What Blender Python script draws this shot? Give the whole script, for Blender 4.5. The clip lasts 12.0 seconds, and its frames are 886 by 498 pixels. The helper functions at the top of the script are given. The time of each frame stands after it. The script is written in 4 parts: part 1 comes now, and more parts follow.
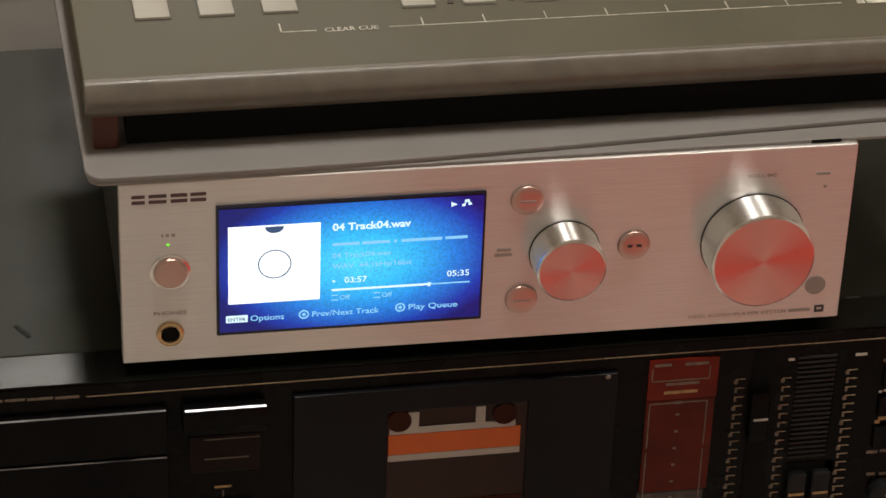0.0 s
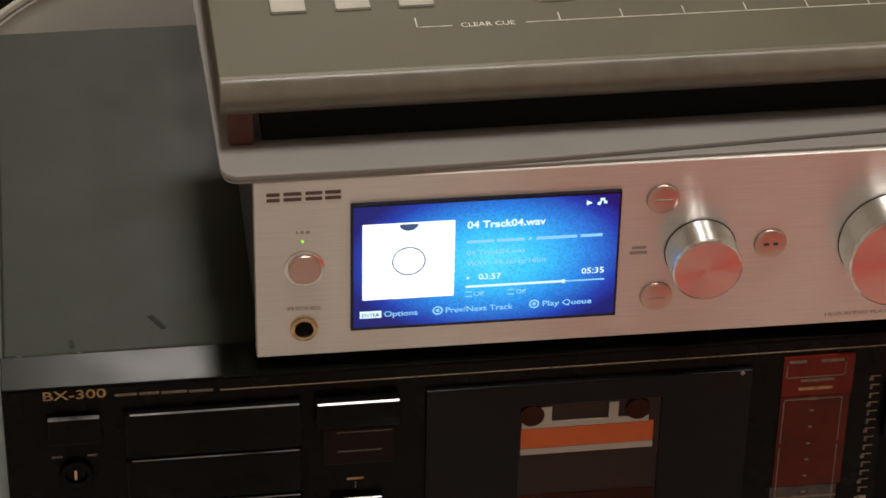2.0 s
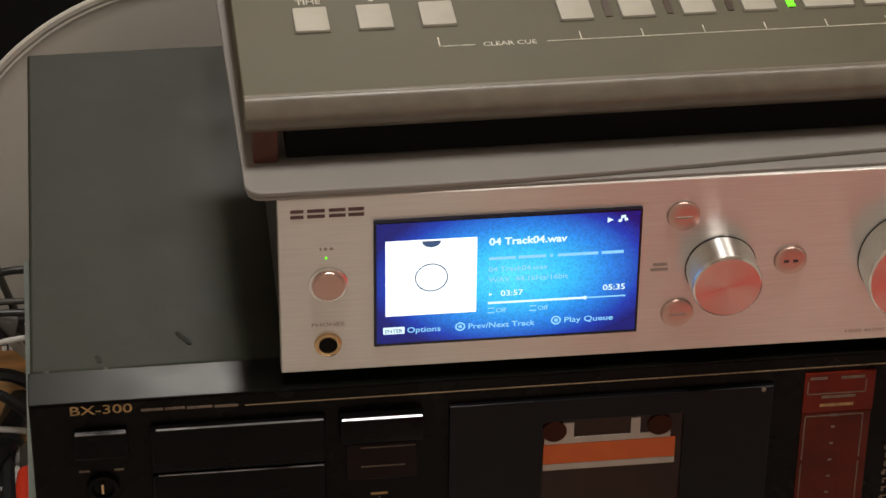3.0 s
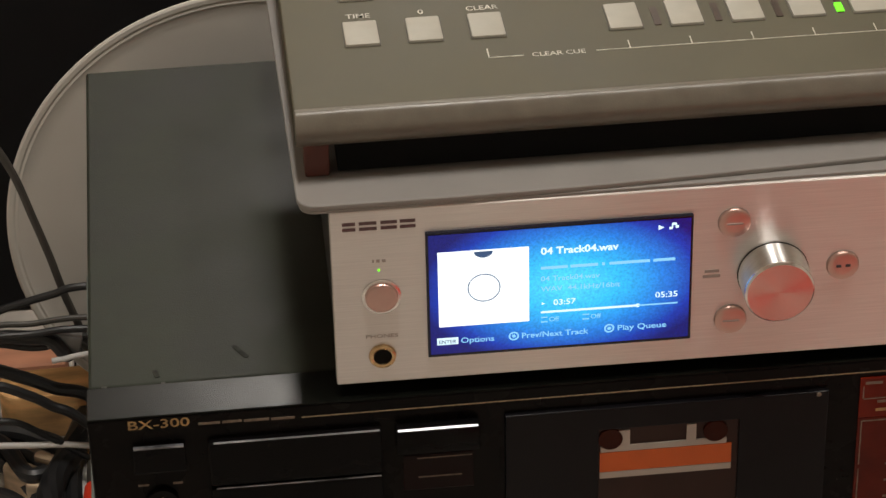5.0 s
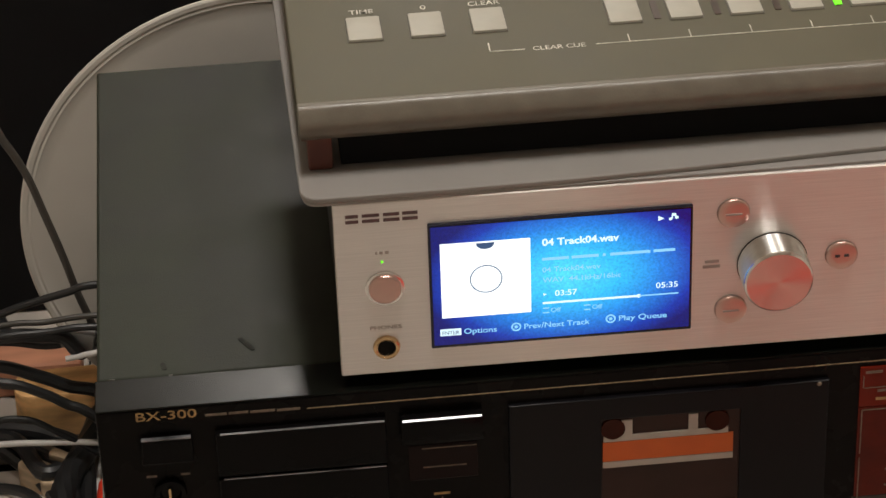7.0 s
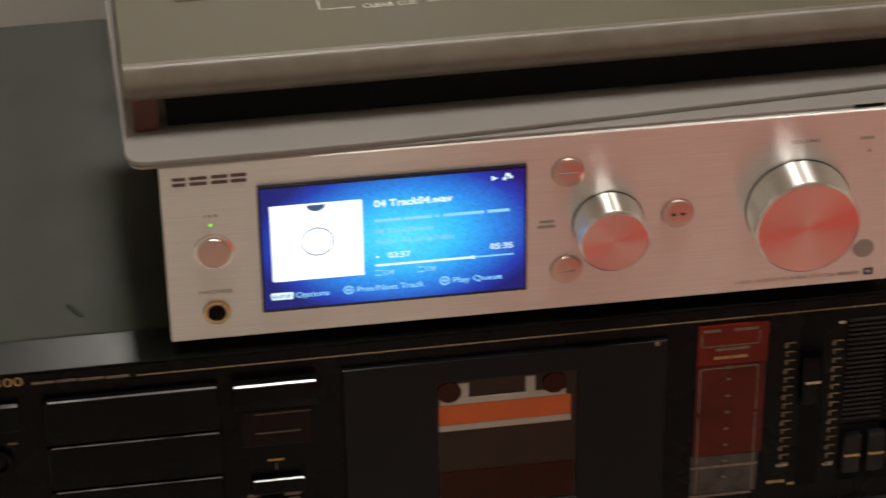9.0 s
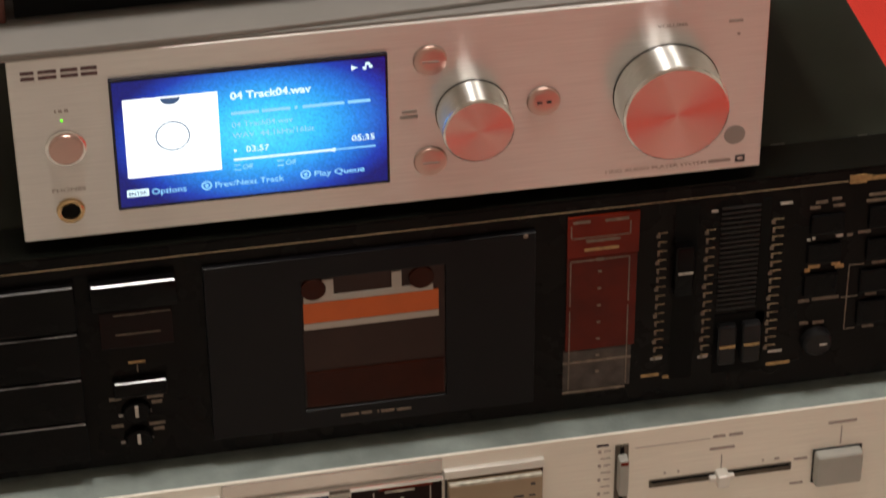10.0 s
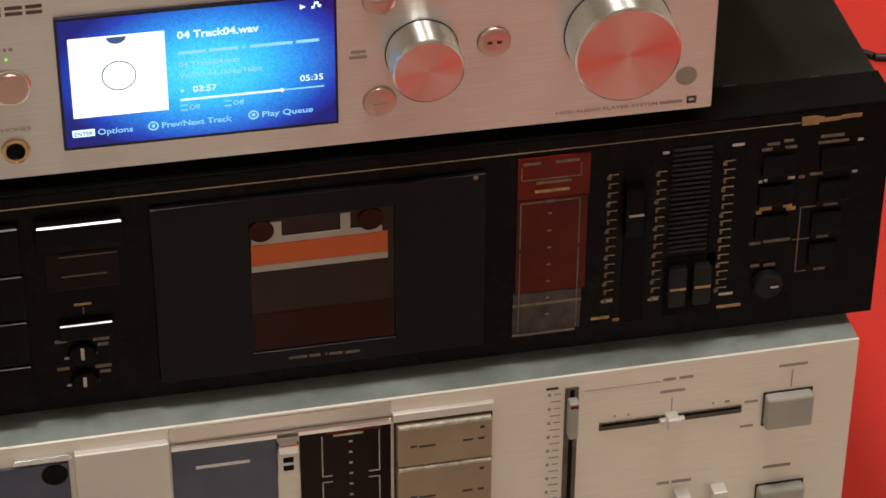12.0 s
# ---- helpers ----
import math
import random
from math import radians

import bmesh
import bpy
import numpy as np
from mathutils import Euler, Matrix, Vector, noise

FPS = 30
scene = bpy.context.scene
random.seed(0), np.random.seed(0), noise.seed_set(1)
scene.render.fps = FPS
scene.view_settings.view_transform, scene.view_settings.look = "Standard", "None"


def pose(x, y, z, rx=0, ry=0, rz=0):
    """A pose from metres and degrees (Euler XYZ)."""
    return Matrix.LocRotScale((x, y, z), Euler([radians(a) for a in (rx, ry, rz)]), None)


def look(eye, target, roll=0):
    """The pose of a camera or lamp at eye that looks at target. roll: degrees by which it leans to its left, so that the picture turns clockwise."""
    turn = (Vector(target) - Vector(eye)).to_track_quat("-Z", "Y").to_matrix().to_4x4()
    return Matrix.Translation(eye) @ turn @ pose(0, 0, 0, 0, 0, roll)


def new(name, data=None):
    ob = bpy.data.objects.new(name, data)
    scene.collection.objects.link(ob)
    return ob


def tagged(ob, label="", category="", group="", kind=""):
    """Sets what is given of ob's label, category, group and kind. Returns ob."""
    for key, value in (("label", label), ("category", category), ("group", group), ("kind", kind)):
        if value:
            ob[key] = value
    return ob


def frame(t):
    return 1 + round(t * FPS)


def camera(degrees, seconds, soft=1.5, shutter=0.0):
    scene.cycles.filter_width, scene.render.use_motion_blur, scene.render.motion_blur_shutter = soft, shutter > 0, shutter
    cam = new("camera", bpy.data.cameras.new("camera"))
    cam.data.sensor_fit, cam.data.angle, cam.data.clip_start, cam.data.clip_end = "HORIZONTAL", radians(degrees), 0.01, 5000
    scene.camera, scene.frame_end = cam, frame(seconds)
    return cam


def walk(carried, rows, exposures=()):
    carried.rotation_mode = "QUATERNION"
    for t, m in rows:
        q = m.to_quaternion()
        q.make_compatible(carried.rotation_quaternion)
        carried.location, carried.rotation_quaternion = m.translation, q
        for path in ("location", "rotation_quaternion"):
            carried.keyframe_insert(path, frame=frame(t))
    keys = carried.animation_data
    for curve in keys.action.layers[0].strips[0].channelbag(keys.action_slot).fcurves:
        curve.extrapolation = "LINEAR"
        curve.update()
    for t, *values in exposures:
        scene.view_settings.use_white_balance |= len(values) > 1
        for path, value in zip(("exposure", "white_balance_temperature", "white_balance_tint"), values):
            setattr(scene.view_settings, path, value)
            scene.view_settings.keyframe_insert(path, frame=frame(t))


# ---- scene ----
cam = camera(17.42, 12.0, shutter=0.45)
PATH = [
    (0, (-0.1837, -0.8693, 0.5914), (-0.0144, -0.0339, 0.0685), 2.26),
    (0.2, (-0.1799, -0.8672, 0.5973), (-0.0180, -0.0327, 0.0705), 2.06),
    (0.5, (-0.1795, -0.8586, 0.6063), (-0.0249, -0.0291, 0.0696), 1.91),
    (0.7, (-0.1821, -0.8518, 0.6034), (-0.0320, -0.0286, 0.0559), 1.86),
    (1, (-0.1854, -0.8499, 0.6128), (-0.0418, -0.0285, 0.0608), 1.81),
    (1.5, (-0.1844, -0.8477, 0.6107), (-0.0492, -0.0236, 0.0606), 1.54),
    (2, (-0.1837, -0.8467, 0.6189), (-0.0598, -0.0231, 0.0654), 1.21),
    (2.5, (-0.1811, -0.8549, 0.6218), (-0.0664, -0.0276, 0.0719), 0.93),
    (3, (-0.1769, -0.8588, 0.6213), (-0.0681, -0.0278, 0.0758), 0.64),
    (3.5, (-0.1725, -0.8628, 0.6248), (-0.0720, -0.0296, 0.0810), 0.20),
    (3.7, (-0.1697, -0.8590, 0.6271), (-0.0742, -0.0272, 0.0803), -0.31),
    (5.3, (-0.1649, -0.8691, 0.6241), (-0.0858, -0.0319, 0.0829), -1.38),
    (5.5, (-0.1676, -0.8731, 0.6253), (-0.0865, -0.0356, 0.0849), -1.31),
    (6, (-0.1645, -0.8781, 0.6257), (-0.0851, -0.0396, 0.0865), -1.41),
    (6.5, (-0.1601, -0.8771, 0.6270), (-0.0846, -0.0387, 0.0873), -1.76),
    (6.7, (-0.1574, -0.8793, 0.6259), (-0.0858, -0.0393, 0.0879), -1.88),
    (8.3, (-0.1549, -0.8817, 0.6178), (-0.0859, -0.0437, 0.0765), -2.42),
    (8.5, (-0.1540, -0.8733, 0.6169), (-0.0702, -0.0397, 0.0709), -1.96),
    (8.7, (-0.1536, -0.8670, 0.6184), (-0.0585, -0.0373, 0.0683), -1.60),
    (9, (-0.1445, -0.8638, 0.6156), (-0.0285, -0.0383, 0.0631), -0.81),
    (9.2, (-0.1456, -0.8627, 0.6104), (-0.0127, -0.0383, 0.0602), -0.31),
    (9.5, (-0.1393, -0.8609, 0.6042), (0.0072, -0.0365, 0.0576), -0.02),
    (9.7, (-0.1328, -0.8527, 0.6077), (0.0134, -0.0370, 0.0479), 0.09),
    (9.8, (-0.1322, -0.8479, 0.6015), (0.0158, -0.0374, 0.0347), -0.10),
    (10, (-0.1259, -0.8474, 0.5938), (0.0187, -0.0440, 0.0161), -0.51),
    (10.5, (-0.1239, -0.8406, 0.5932), (0.0221, -0.0438, 0.0069), -0.36),
    (11, (-0.1247, -0.8371, 0.5915), (0.0241, -0.0453, -0.0009), -0.19),
    (11.5, (-0.1263, -0.8371, 0.5929), (0.0280, -0.0489, -0.0028), 0.16),
    (12, (-0.1250, -0.8401, 0.5885), (0.0350, -0.0517, -0.0055), 0.32),
]
EXPOSURE = 0.3
walk(cam, [(t, look(eye, target, roll)) for t, eye, target, roll in PATH], [(0.0, EXPOSURE - 0.15), (1.5, EXPOSURE - 0.13), (3.0, EXPOSURE - 0.04), (6.0, EXPOSURE - 0.04), (9.5, EXPOSURE - 0.02), (12.0, EXPOSURE + 0.06)])

# ---- light: two ceiling lamps and a wall lamp in a closed room ----
FLOOR = -0.235
CEIL = 2.05
world = bpy.data.worlds.new("world")
scene.world = world
world.use_nodes = True
world.node_tree.nodes["Background"].inputs[0].default_value = (0.9, 0.85, 0.78, 1)
world.node_tree.nodes["Background"].inputs[1].default_value = 0.02


def lamp(name, place, target, size, power, color, tall=0.0):
    data = bpy.data.lights.new(name, "AREA")
    data.shape, data.size, data.energy, data.color = "RECTANGLE" if tall else "DISK", size, power, color
    data.size_y = tall or size
    ob = new(name, data)
    ob.matrix_basis = look(place, target)
    return ob


CEILING_LAMPS = ((-0.10, 14.5), (0.62, 8.0))
for lx, watts in CEILING_LAMPS:
    lamp("ceiling_lamp_light", (lx, -0.14, CEIL - 0.07), (lx, -0.14, 0), 0.15, watts, (1.0, 0.945, 0.87), 0.42)
lamp("wall_lamp_light", (0.05, 2.70, 1.93), (0.0, 0, 0), 0.38, 8.5, (1.0, 0.95, 0.88), 0.14)


# ---- materials ----
def mat(name, color, rough=0.5, metal=0.0, var=0.12, scale=40.0, bump=0.0, bscale=600.0, coat=0.0, stretch=(1, 1, 1),
        aniso=0.0, rvar=0.0, tangent="", emit=None, estr=0.0, spec=0.5):
    """A surface with stains at one scale and fine relief at another."""
    m = bpy.data.materials.new(name)
    m.use_nodes = True
    nt = m.node_tree
    b = nt.nodes["Principled BSDF"]
    link = nt.links.new
    b.inputs["Roughness"].default_value = rough
    b.inputs["Metallic"].default_value = metal
    b.inputs["Coat Weight"].default_value = coat
    b.inputs["Coat Roughness"].default_value = 0.06
    b.inputs["Anisotropic"].default_value = aniso
    b.inputs["Specular IOR Level"].default_value = spec
    if tangent == "upright":
        cv = nt.nodes.new("ShaderNodeCombineXYZ")
        cv.inputs[2].default_value = 1.0
        link(cv.outputs[0], b.inputs["Tangent"])
    elif tangent:
        tg = nt.nodes.new("ShaderNodeTangent")
        tg.direction_type, tg.axis = "RADIAL", tangent
        link(tg.outputs[0], b.inputs["Tangent"])
        b.inputs["Anisotropic Rotation"].default_value = 0.25
    if emit:
        b.inputs["Emission Color"].default_value = (*emit, 1)
        b.inputs["Emission Strength"].default_value = estr
    tc = nt.nodes.new("ShaderNodeTexCoord")
    mp = nt.nodes.new("ShaderNodeMapping")
    mp.inputs["Scale"].default_value = stretch
    link(tc.outputs["Object"], mp.inputs[0])
    n1 = nt.nodes.new("ShaderNodeTexNoise")
    n1.inputs["Scale"].default_value, n1.inputs["Detail"].default_value = scale, 5
    link(mp.outputs[0], n1.inputs["Vector"])
    ramp = nt.nodes.new("ShaderNodeMapRange")
    ramp.inputs[1].default_value, ramp.inputs[2].default_value = 0.3, 0.7
    ramp.inputs[3].default_value, ramp.inputs[4].default_value = 1 - var, 1 + var
    link(n1.outputs["Fac"], ramp.inputs[0])
    mul = nt.nodes.new("ShaderNodeVectorMath")
    mul.operation = "SCALE"
    mul.inputs[0].default_value = color
    link(ramp.outputs[0], mul.inputs["Scale"])
    link(mul.outputs[0], b.inputs["Base Color"])
    if rvar:
        rr = nt.nodes.new("ShaderNodeMapRange")
        rr.inputs[1].default_value, rr.inputs[2].default_value = 0.3, 0.7
        rr.inputs[3].default_value, rr.inputs[4].default_value = rough - rvar, rough + rvar
        link(n1.outputs["Fac"], rr.inputs[0])
        link(rr.outputs[0], b.inputs["Roughness"])
    if bump:
        n2 = nt.nodes.new("ShaderNodeTexNoise")
        n2.inputs["Scale"].default_value, n2.inputs["Detail"].default_value = bscale, 3
        link(mp.outputs[0], n2.inputs["Vector"])
        bp = nt.nodes.new("ShaderNodeBump")
        bp.inputs["Strength"].default_value, bp.inputs["Distance"].default_value = bump, 0.001
        link(n2.outputs["Fac"], bp.inputs["Height"])
        link(bp.outputs[0], b.inputs["Normal"])
    return m


def screen_mat():
    """The lit player screen: navy at the rim, cyan blue towards the middle right."""
    m = bpy.data.materials.new("lit_screen")
    m.use_nodes = True
    nt = m.node_tree
    b = nt.nodes["Principled BSDF"]
    b.inputs["Base Color"].default_value = (0.01, 0.01, 0.015, 1)
    b.inputs["Roughness"].default_value = 0.12
    tc = nt.nodes.new("ShaderNodeTexCoord")
    mp = nt.nodes.new("ShaderNodeMapping")
    mp.inputs["Location"].default_value = (-0.53 * 1.74, 0, -0.52 * 1.55)
    mp.inputs["Scale"].default_value = (1.74, 0, 1.55)
    gr = nt.nodes.new("ShaderNodeTexGradient")
    gr.gradient_type = "SPHERICAL"
    ra = nt.nodes.new("ShaderNodeValToRGB")
    ra.color_ramp.elements[0].color = (0.003, 0.006, 0.13, 1)
    ra.color_ramp.elements[1].color = (0.080, 0.66, 1.0, 1)
    for place, color in ((0.14, (0.004, 0.035, 0.36, 1)), (0.36, (0.012, 0.19, 0.66, 1)), (0.66, (0.030, 0.47, 0.92, 1))):
        ra.color_ramp.elements.new(place).color = color
    nt.links.new(tc.outputs["Generated"], mp.inputs[0])
    nt.links.new(mp.outputs[0], gr.inputs[0])
    nt.links.new(gr.outputs["Fac"], ra.inputs[0])
    nt.links.new(ra.outputs[0], b.inputs["Emission Color"])
    # cell structure of the panel
    nz = nt.nodes.new("ShaderNodeTexNoise")
    nz.inputs["Scale"].default_value, nz.inputs["Detail"].default_value = 1100, 2
    mr = nt.nodes.new("ShaderNodeMapRange")
    mr.inputs[1].default_value, mr.inputs[2].default_value = 0.3, 0.7
    mr.inputs[3].default_value, mr.inputs[4].default_value = 0.82, 1.20
    nt.links.new(tc.outputs["Object"], nz.inputs["Vector"])
    nt.links.new(nz.outputs["Fac"], mr.inputs[0])
    nt.links.new(mr.outputs[0], b.inputs["Emission Strength"])
    return m


ALU = mat("brushed_aluminium", (0.76, 0.725, 0.706), 0.36, 0.88, 0.06, 30, 0.05, 30, stretch=(1.5, 30, 60), aniso=0.84, tangent="upright", rvar=0.03)
ALU_TURNED = mat("turned_aluminium", (0.82, 0.80, 0.78), 0.20, 1.0, 0.03, 60)
# plain aluminium keys; the pink in the colour stands for the red rug's reflection
ROUND_KEY = mat("rug_tinted_key_aluminium", (0.62, 0.42, 0.37), 0.34, 1.0, 0.04, 120)
ALU_DARK = mat("dark_groove", (0.03, 0.03, 0.03), 0.6, 0.2, 0.1)
SIDE = mat("dark_grey_side_metal", (0.05, 0.05, 0.05), 0.45, 0.3, 0.1, 60, 0.05)
INK = mat("dark_ink", (0.05, 0.045, 0.05), 0.6, 0, 0.05)
MARK = mat("faded_maroon_ink", (0.11, 0.058, 0.060), 0.5, 0, 0.25, 500)
INK_FAINT = mat("grey_ink", (0.37, 0.315, 0.29), 0.6, 0, 0.05)
JACK_GOLD = mat("gold_plating", (0.64, 0.45, 0.25), 0.25, 1.0, 0.05)
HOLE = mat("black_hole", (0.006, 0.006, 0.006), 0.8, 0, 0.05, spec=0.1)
BLACK_METAL = mat("satin_black_cover", (0.0205, 0.0238, 0.0168), 0.40, 0, 0.42, 22, 0.10, 1500, rvar=0.06, spec=0.155)
BLACK_GLOSS = mat("black_gloss_plastic", (0.0042, 0.0032, 0.0029), 0.27, 0, 0.2, 40, spec=0.09, rvar=0.04)
BLACK_KEY = mat("black_key_plastic", (0.0036, 0.0032, 0.0034), 0.24, 0, 0.12, 60, 0.05, 900, spec=0.09)
LEDGE = mat("worn_gloss_ledge", (0.0045, 0.005, 0.004), 0.23, 0, 0.2, 40, spec=0.125, rvar=0.04)
WHITE_INK = mat("white_print", (0.80, 0.80, 0.80), 0.5, 0, 0.1, 300)
SCUFF = mat("dark_scuff", (0.0170, 0.0192, 0.0142), 0.6, 0, 0.4, 400, spec=0.2)
CHIP = mat("bare_metal_chip", (0.17, 0.165, 0.15), 0.5, 0.3, 0.3, 400)
DOOR = mat("charcoal_door_plastic", (0.0042, 0.0036, 0.0046), 0.34, 0, 0.15, 50, 0.06, 1200, spec=0.16)
GOLD_INK = mat("gold_print", (0.40, 0.25, 0.10), 0.45, 0.2, 0.45, 260)
PALE_INK = mat("pale_print", (0.55, 0.50, 0.45), 0.5, 0, 0.2, 300)
DIM_INK = mat("worn_print", (0.17, 0.125, 0.09), 0.5, 0, 0.35, 500)
# pale metals that put the lamp's highlight on the black keys' edges
EDGE_GLINT = mat("key_edge_glint", (0.48, 0.48, 0.51), 0.42, 0.9, 0.3, 200)
DIM_EDGE_GLINT = mat("faint_key_edge_glint", (0.42, 0.42, 0.45), 0.30, 0.7, 0.85, 60)
RIB = mat("worn_black_plastic", (0.011, 0.0098, 0.0092), 0.45, 0, 0.2, 200, spec=0.3)
KNOB_BLACK = mat("matt_black_knob", (0.009, 0.0085, 0.009), 0.4, 0, 0.2, 200, spec=0.2)
TICK_INK = mat("worn_gold_print", (0.30, 0.215, 0.125), 0.5, 0.1, 0.6, 900)
RED_GLASS = mat("red_meter_glass", (0.100, 0.0095, 0.0040), 0.25, 0, 0.25, 60, spec=0.15)
RED_GLASS_HI = mat("bright_red_meter_glass", (0.150, 0.0130, 0.0050), 0.25, 0, 0.25, 60, spec=0.15)
GREY_GLASS = mat("smoky_meter_glass", (0.056, 0.042, 0.036), 0.22, 0, 0.5, 160, spec=0.3)
DARK_RED = mat("dark_red_counter_glass", (0.009, 0.0028, 0.0025), 0.25, 0, 0.2, spec=0.12)
TAPE_ORANGE = mat("orange_tape_label", (0.54, 0.095, 0.007), 0.5, 0, 0.06, 80)
TAPE_WHITE = mat("cream_tape_label", (0.40, 0.35, 0.31), 0.5, 0, 0.08, 80)
TAPE_SHELL = mat("brown_tape_shell", (0.031, 0.0140, 0.0105), 0.35, 0, 0.15, 60, spec=0.2)
TAPE_DARK = mat("dark_tape_window", (0.034, 0.0070, 0.0035), 0.25, 0, 0.2, 60, spec=0.1)
CD_GREY = mat("taupe_player_paint", (0.108, 0.099, 0.067), 0.46, 0, 0.10, 25, 0.12, 2200, rvar=0.05, spec=0.22)
# worn casing paint, lightened in place of light from the front
CD_LIP = mat("worn_lightened_taupe_lip", (0.150, 0.132, 0.104), 0.33, 0, 0.14, 90, 0.10, 1300, rvar=0.05)
CD_KEY = mat("ivory_key_plastic", (0.40, 0.38, 0.32), 0.45, 0, 0.05, 120, 0.05)
CD_RIM = mat("key_recess", (0.10, 0.09, 0.07), 0.6, 0, 0.1)
CD_PRINT = mat("ivory_print", (0.58, 0.55, 0.47), 0.5, 0, 0.35, 300)
LED_OFF = mat("unlit_led", (0.050, 0.030, 0.020), 0.3, 0, 0.2, 200)
LED_GREEN = mat("lit_green_led", (0.1, 0.6, 0.02), 0.3, 0, 0.02, emit=(0.18, 1.0, 0.02), estr=0.9)
FOOT_RED = mat("red_brown_rubber", (0.095, 0.024, 0.014), 0.5, 0, 0.2, 80)
BOARD = mat("pale_grey_board", (0.26, 0.244, 0.230), 0.42, 0, 0.05, 30, 0.05, 1200)
RUBBER = mat("black_rubber", (0.012, 0.012, 0.012), 0.7, 0, 0.1)
SILVER_TOP = mat("grey_painted_cover", (0.23, 0.265, 0.25), 0.55, 0.0, 0.22, 60, 0.2, 700)
SILVER = mat("champagne_brushed_face", (0.88, 0.845, 0.765), 0.45, 0.45, 0.05, 30, 0.03, 30, stretch=(1.5, 30, 60), aniso=0.7, tangent="upright")
PUSH_KEY = mat("grey_push_key", (0.40, 0.39, 0.36), 0.45, 0.3, 0.08, 60, 0.06)
STRIP = mat("polished_aluminium", (0.68, 0.62, 0.58), 0.22, 0.95, 0.05, 40)
SLOT = mat("brown_grey_slot", (0.13, 0.11, 0.088), 0.6, 0, 0.2, 200, spec=0.2)
SILVER_KEY = mat("silver_key", (0.74, 0.71, 0.67), 0.42, 0.45, 0.06, 40, 0.05, stretch=(0.1, 1, 1))
TAN_KEY = mat("bronze_key", (0.38, 0.29, 0.20), 0.42, 0.4, 0.06, 60, 0.06)
BLUE_GLASS = mat("slate_blue_tape_glass", (0.078, 0.092, 0.148), 0.18, 0, 0.15, 60)
CHROME = mat("chrome", (0.85, 0.85, 0.85), 0.12, 1.0, 0.03)
METER_BLACK = mat("brown_black_meter", (0.014, 0.004, 0.003), 0.2, 0, 0.2, spec=0.12)
RED_CARPET = mat("red_felt", (0.66, 0.030, 0.016), 0.85, 0, 0.10, 12, 0.5, 900)
CABLE_BLACK = mat("black_cable", (0.014, 0.014, 0.015), 0.42, 0, 0.1, 60)
CABLE_GREY = mat("dark_grey_cable", (0.055, 0.050, 0.043), 0.5, 0, 0.1, 60)
CABLE_WHITE = mat("white_cable", (0.62, 0.60, 0.58), 0.45, 0, 0.08, 60)
PLUG_RED = mat("red_plug_plastic", (0.75, 0.05, 0.02), 0.4, 0, 0.05)
DISC = mat("grey_white_plastic", (0.60, 0.57, 0.52), 0.5, 0, 0.06, 14, 0.05, 400)
CABINET_BLACK = mat("black_cabinet_vinyl", (0.006, 0.006, 0.007), 0.7, 0, 0.15, 30, 0.1, 500, spec=0.2)
WALL = mat("warm_white_wall_paint", (0.74, 0.70, 0.63), 0.8, 0, 0.03, 3, 0.1, 80)
LAMP_GLASS = mat("lit_lamp_glass", (0.9, 0.9, 0.9), 0.4, 0, 0.0, emit=(1.0, 0.88, 0.72), estr=4.0)
ART_WHITE = mat("lit_white_cover_art", (0.02, 0.02, 0.02), 0.15, 0, 0.0, emit=(0.93, 0.98, 1.0), estr=1.15)
ART_INK = mat("lit_dark_blue_cover_ink", (0.02, 0.02, 0.02), 0.15, 0, 0.0, emit=(0.03, 0.07, 0.16), estr=1.0)
TEXT_LIT = mat("lit_screen_text", (0.02, 0.02, 0.02), 0.15, 0, 0.0, emit=(0.70, 0.92, 1.0), estr=1.0)
TEXT_DIM = mat("lit_screen_text_dim", (0.02, 0.02, 0.02), 0.15, 0, 0.0, emit=(0.24, 0.58, 0.86), estr=1.0)
SCREEN = screen_mat()
BEZEL = mat("black_glass_bezel", (0.008, 0.009, 0.022), 0.15, 0, 0.05)


def wood_mat():
    m = mat("oak_floorboard", (0.50, 0.45, 0.40), 0.5, 0, 0.35, 14, 0.15, 90, stretch=(1, 0.08, 1))
    nt = m.node_tree
    info = nt.nodes.new("ShaderNodeObjectInfo")
    hue = nt.nodes.new("ShaderNodeHueSaturation")
    mr = nt.nodes.new("ShaderNodeMapRange")
    mr.inputs[3].default_value, mr.inputs[4].default_value = 0.7, 1.3
    b = nt.nodes["Principled BSDF"]
    src = b.inputs["Base Color"].links[0].from_socket
    nt.links.new(info.outputs["Random"], mr.inputs[0])
    nt.links.new(mr.outputs[0], hue.inputs["Value"])
    nt.links.new(src, hue.inputs["Color"])
    nt.links.new(hue.outputs[0], b.inputs["Base Color"])
    return m


WOOD = wood_mat()


# ---- mesh helpers ----
BASE = {}


def thing(name, m, base, label, category, group="", kind=""):
    """An Empty at base (in the frame m); its parts are drawn in the frame m."""
    ob = new(name)
    ob.empty_display_size = 0.05
    ob.matrix_basis = m @ Matrix.Translation(base)
    BASE[ob] = Vector(base)
    return tagged(ob, label, category, group, kind)


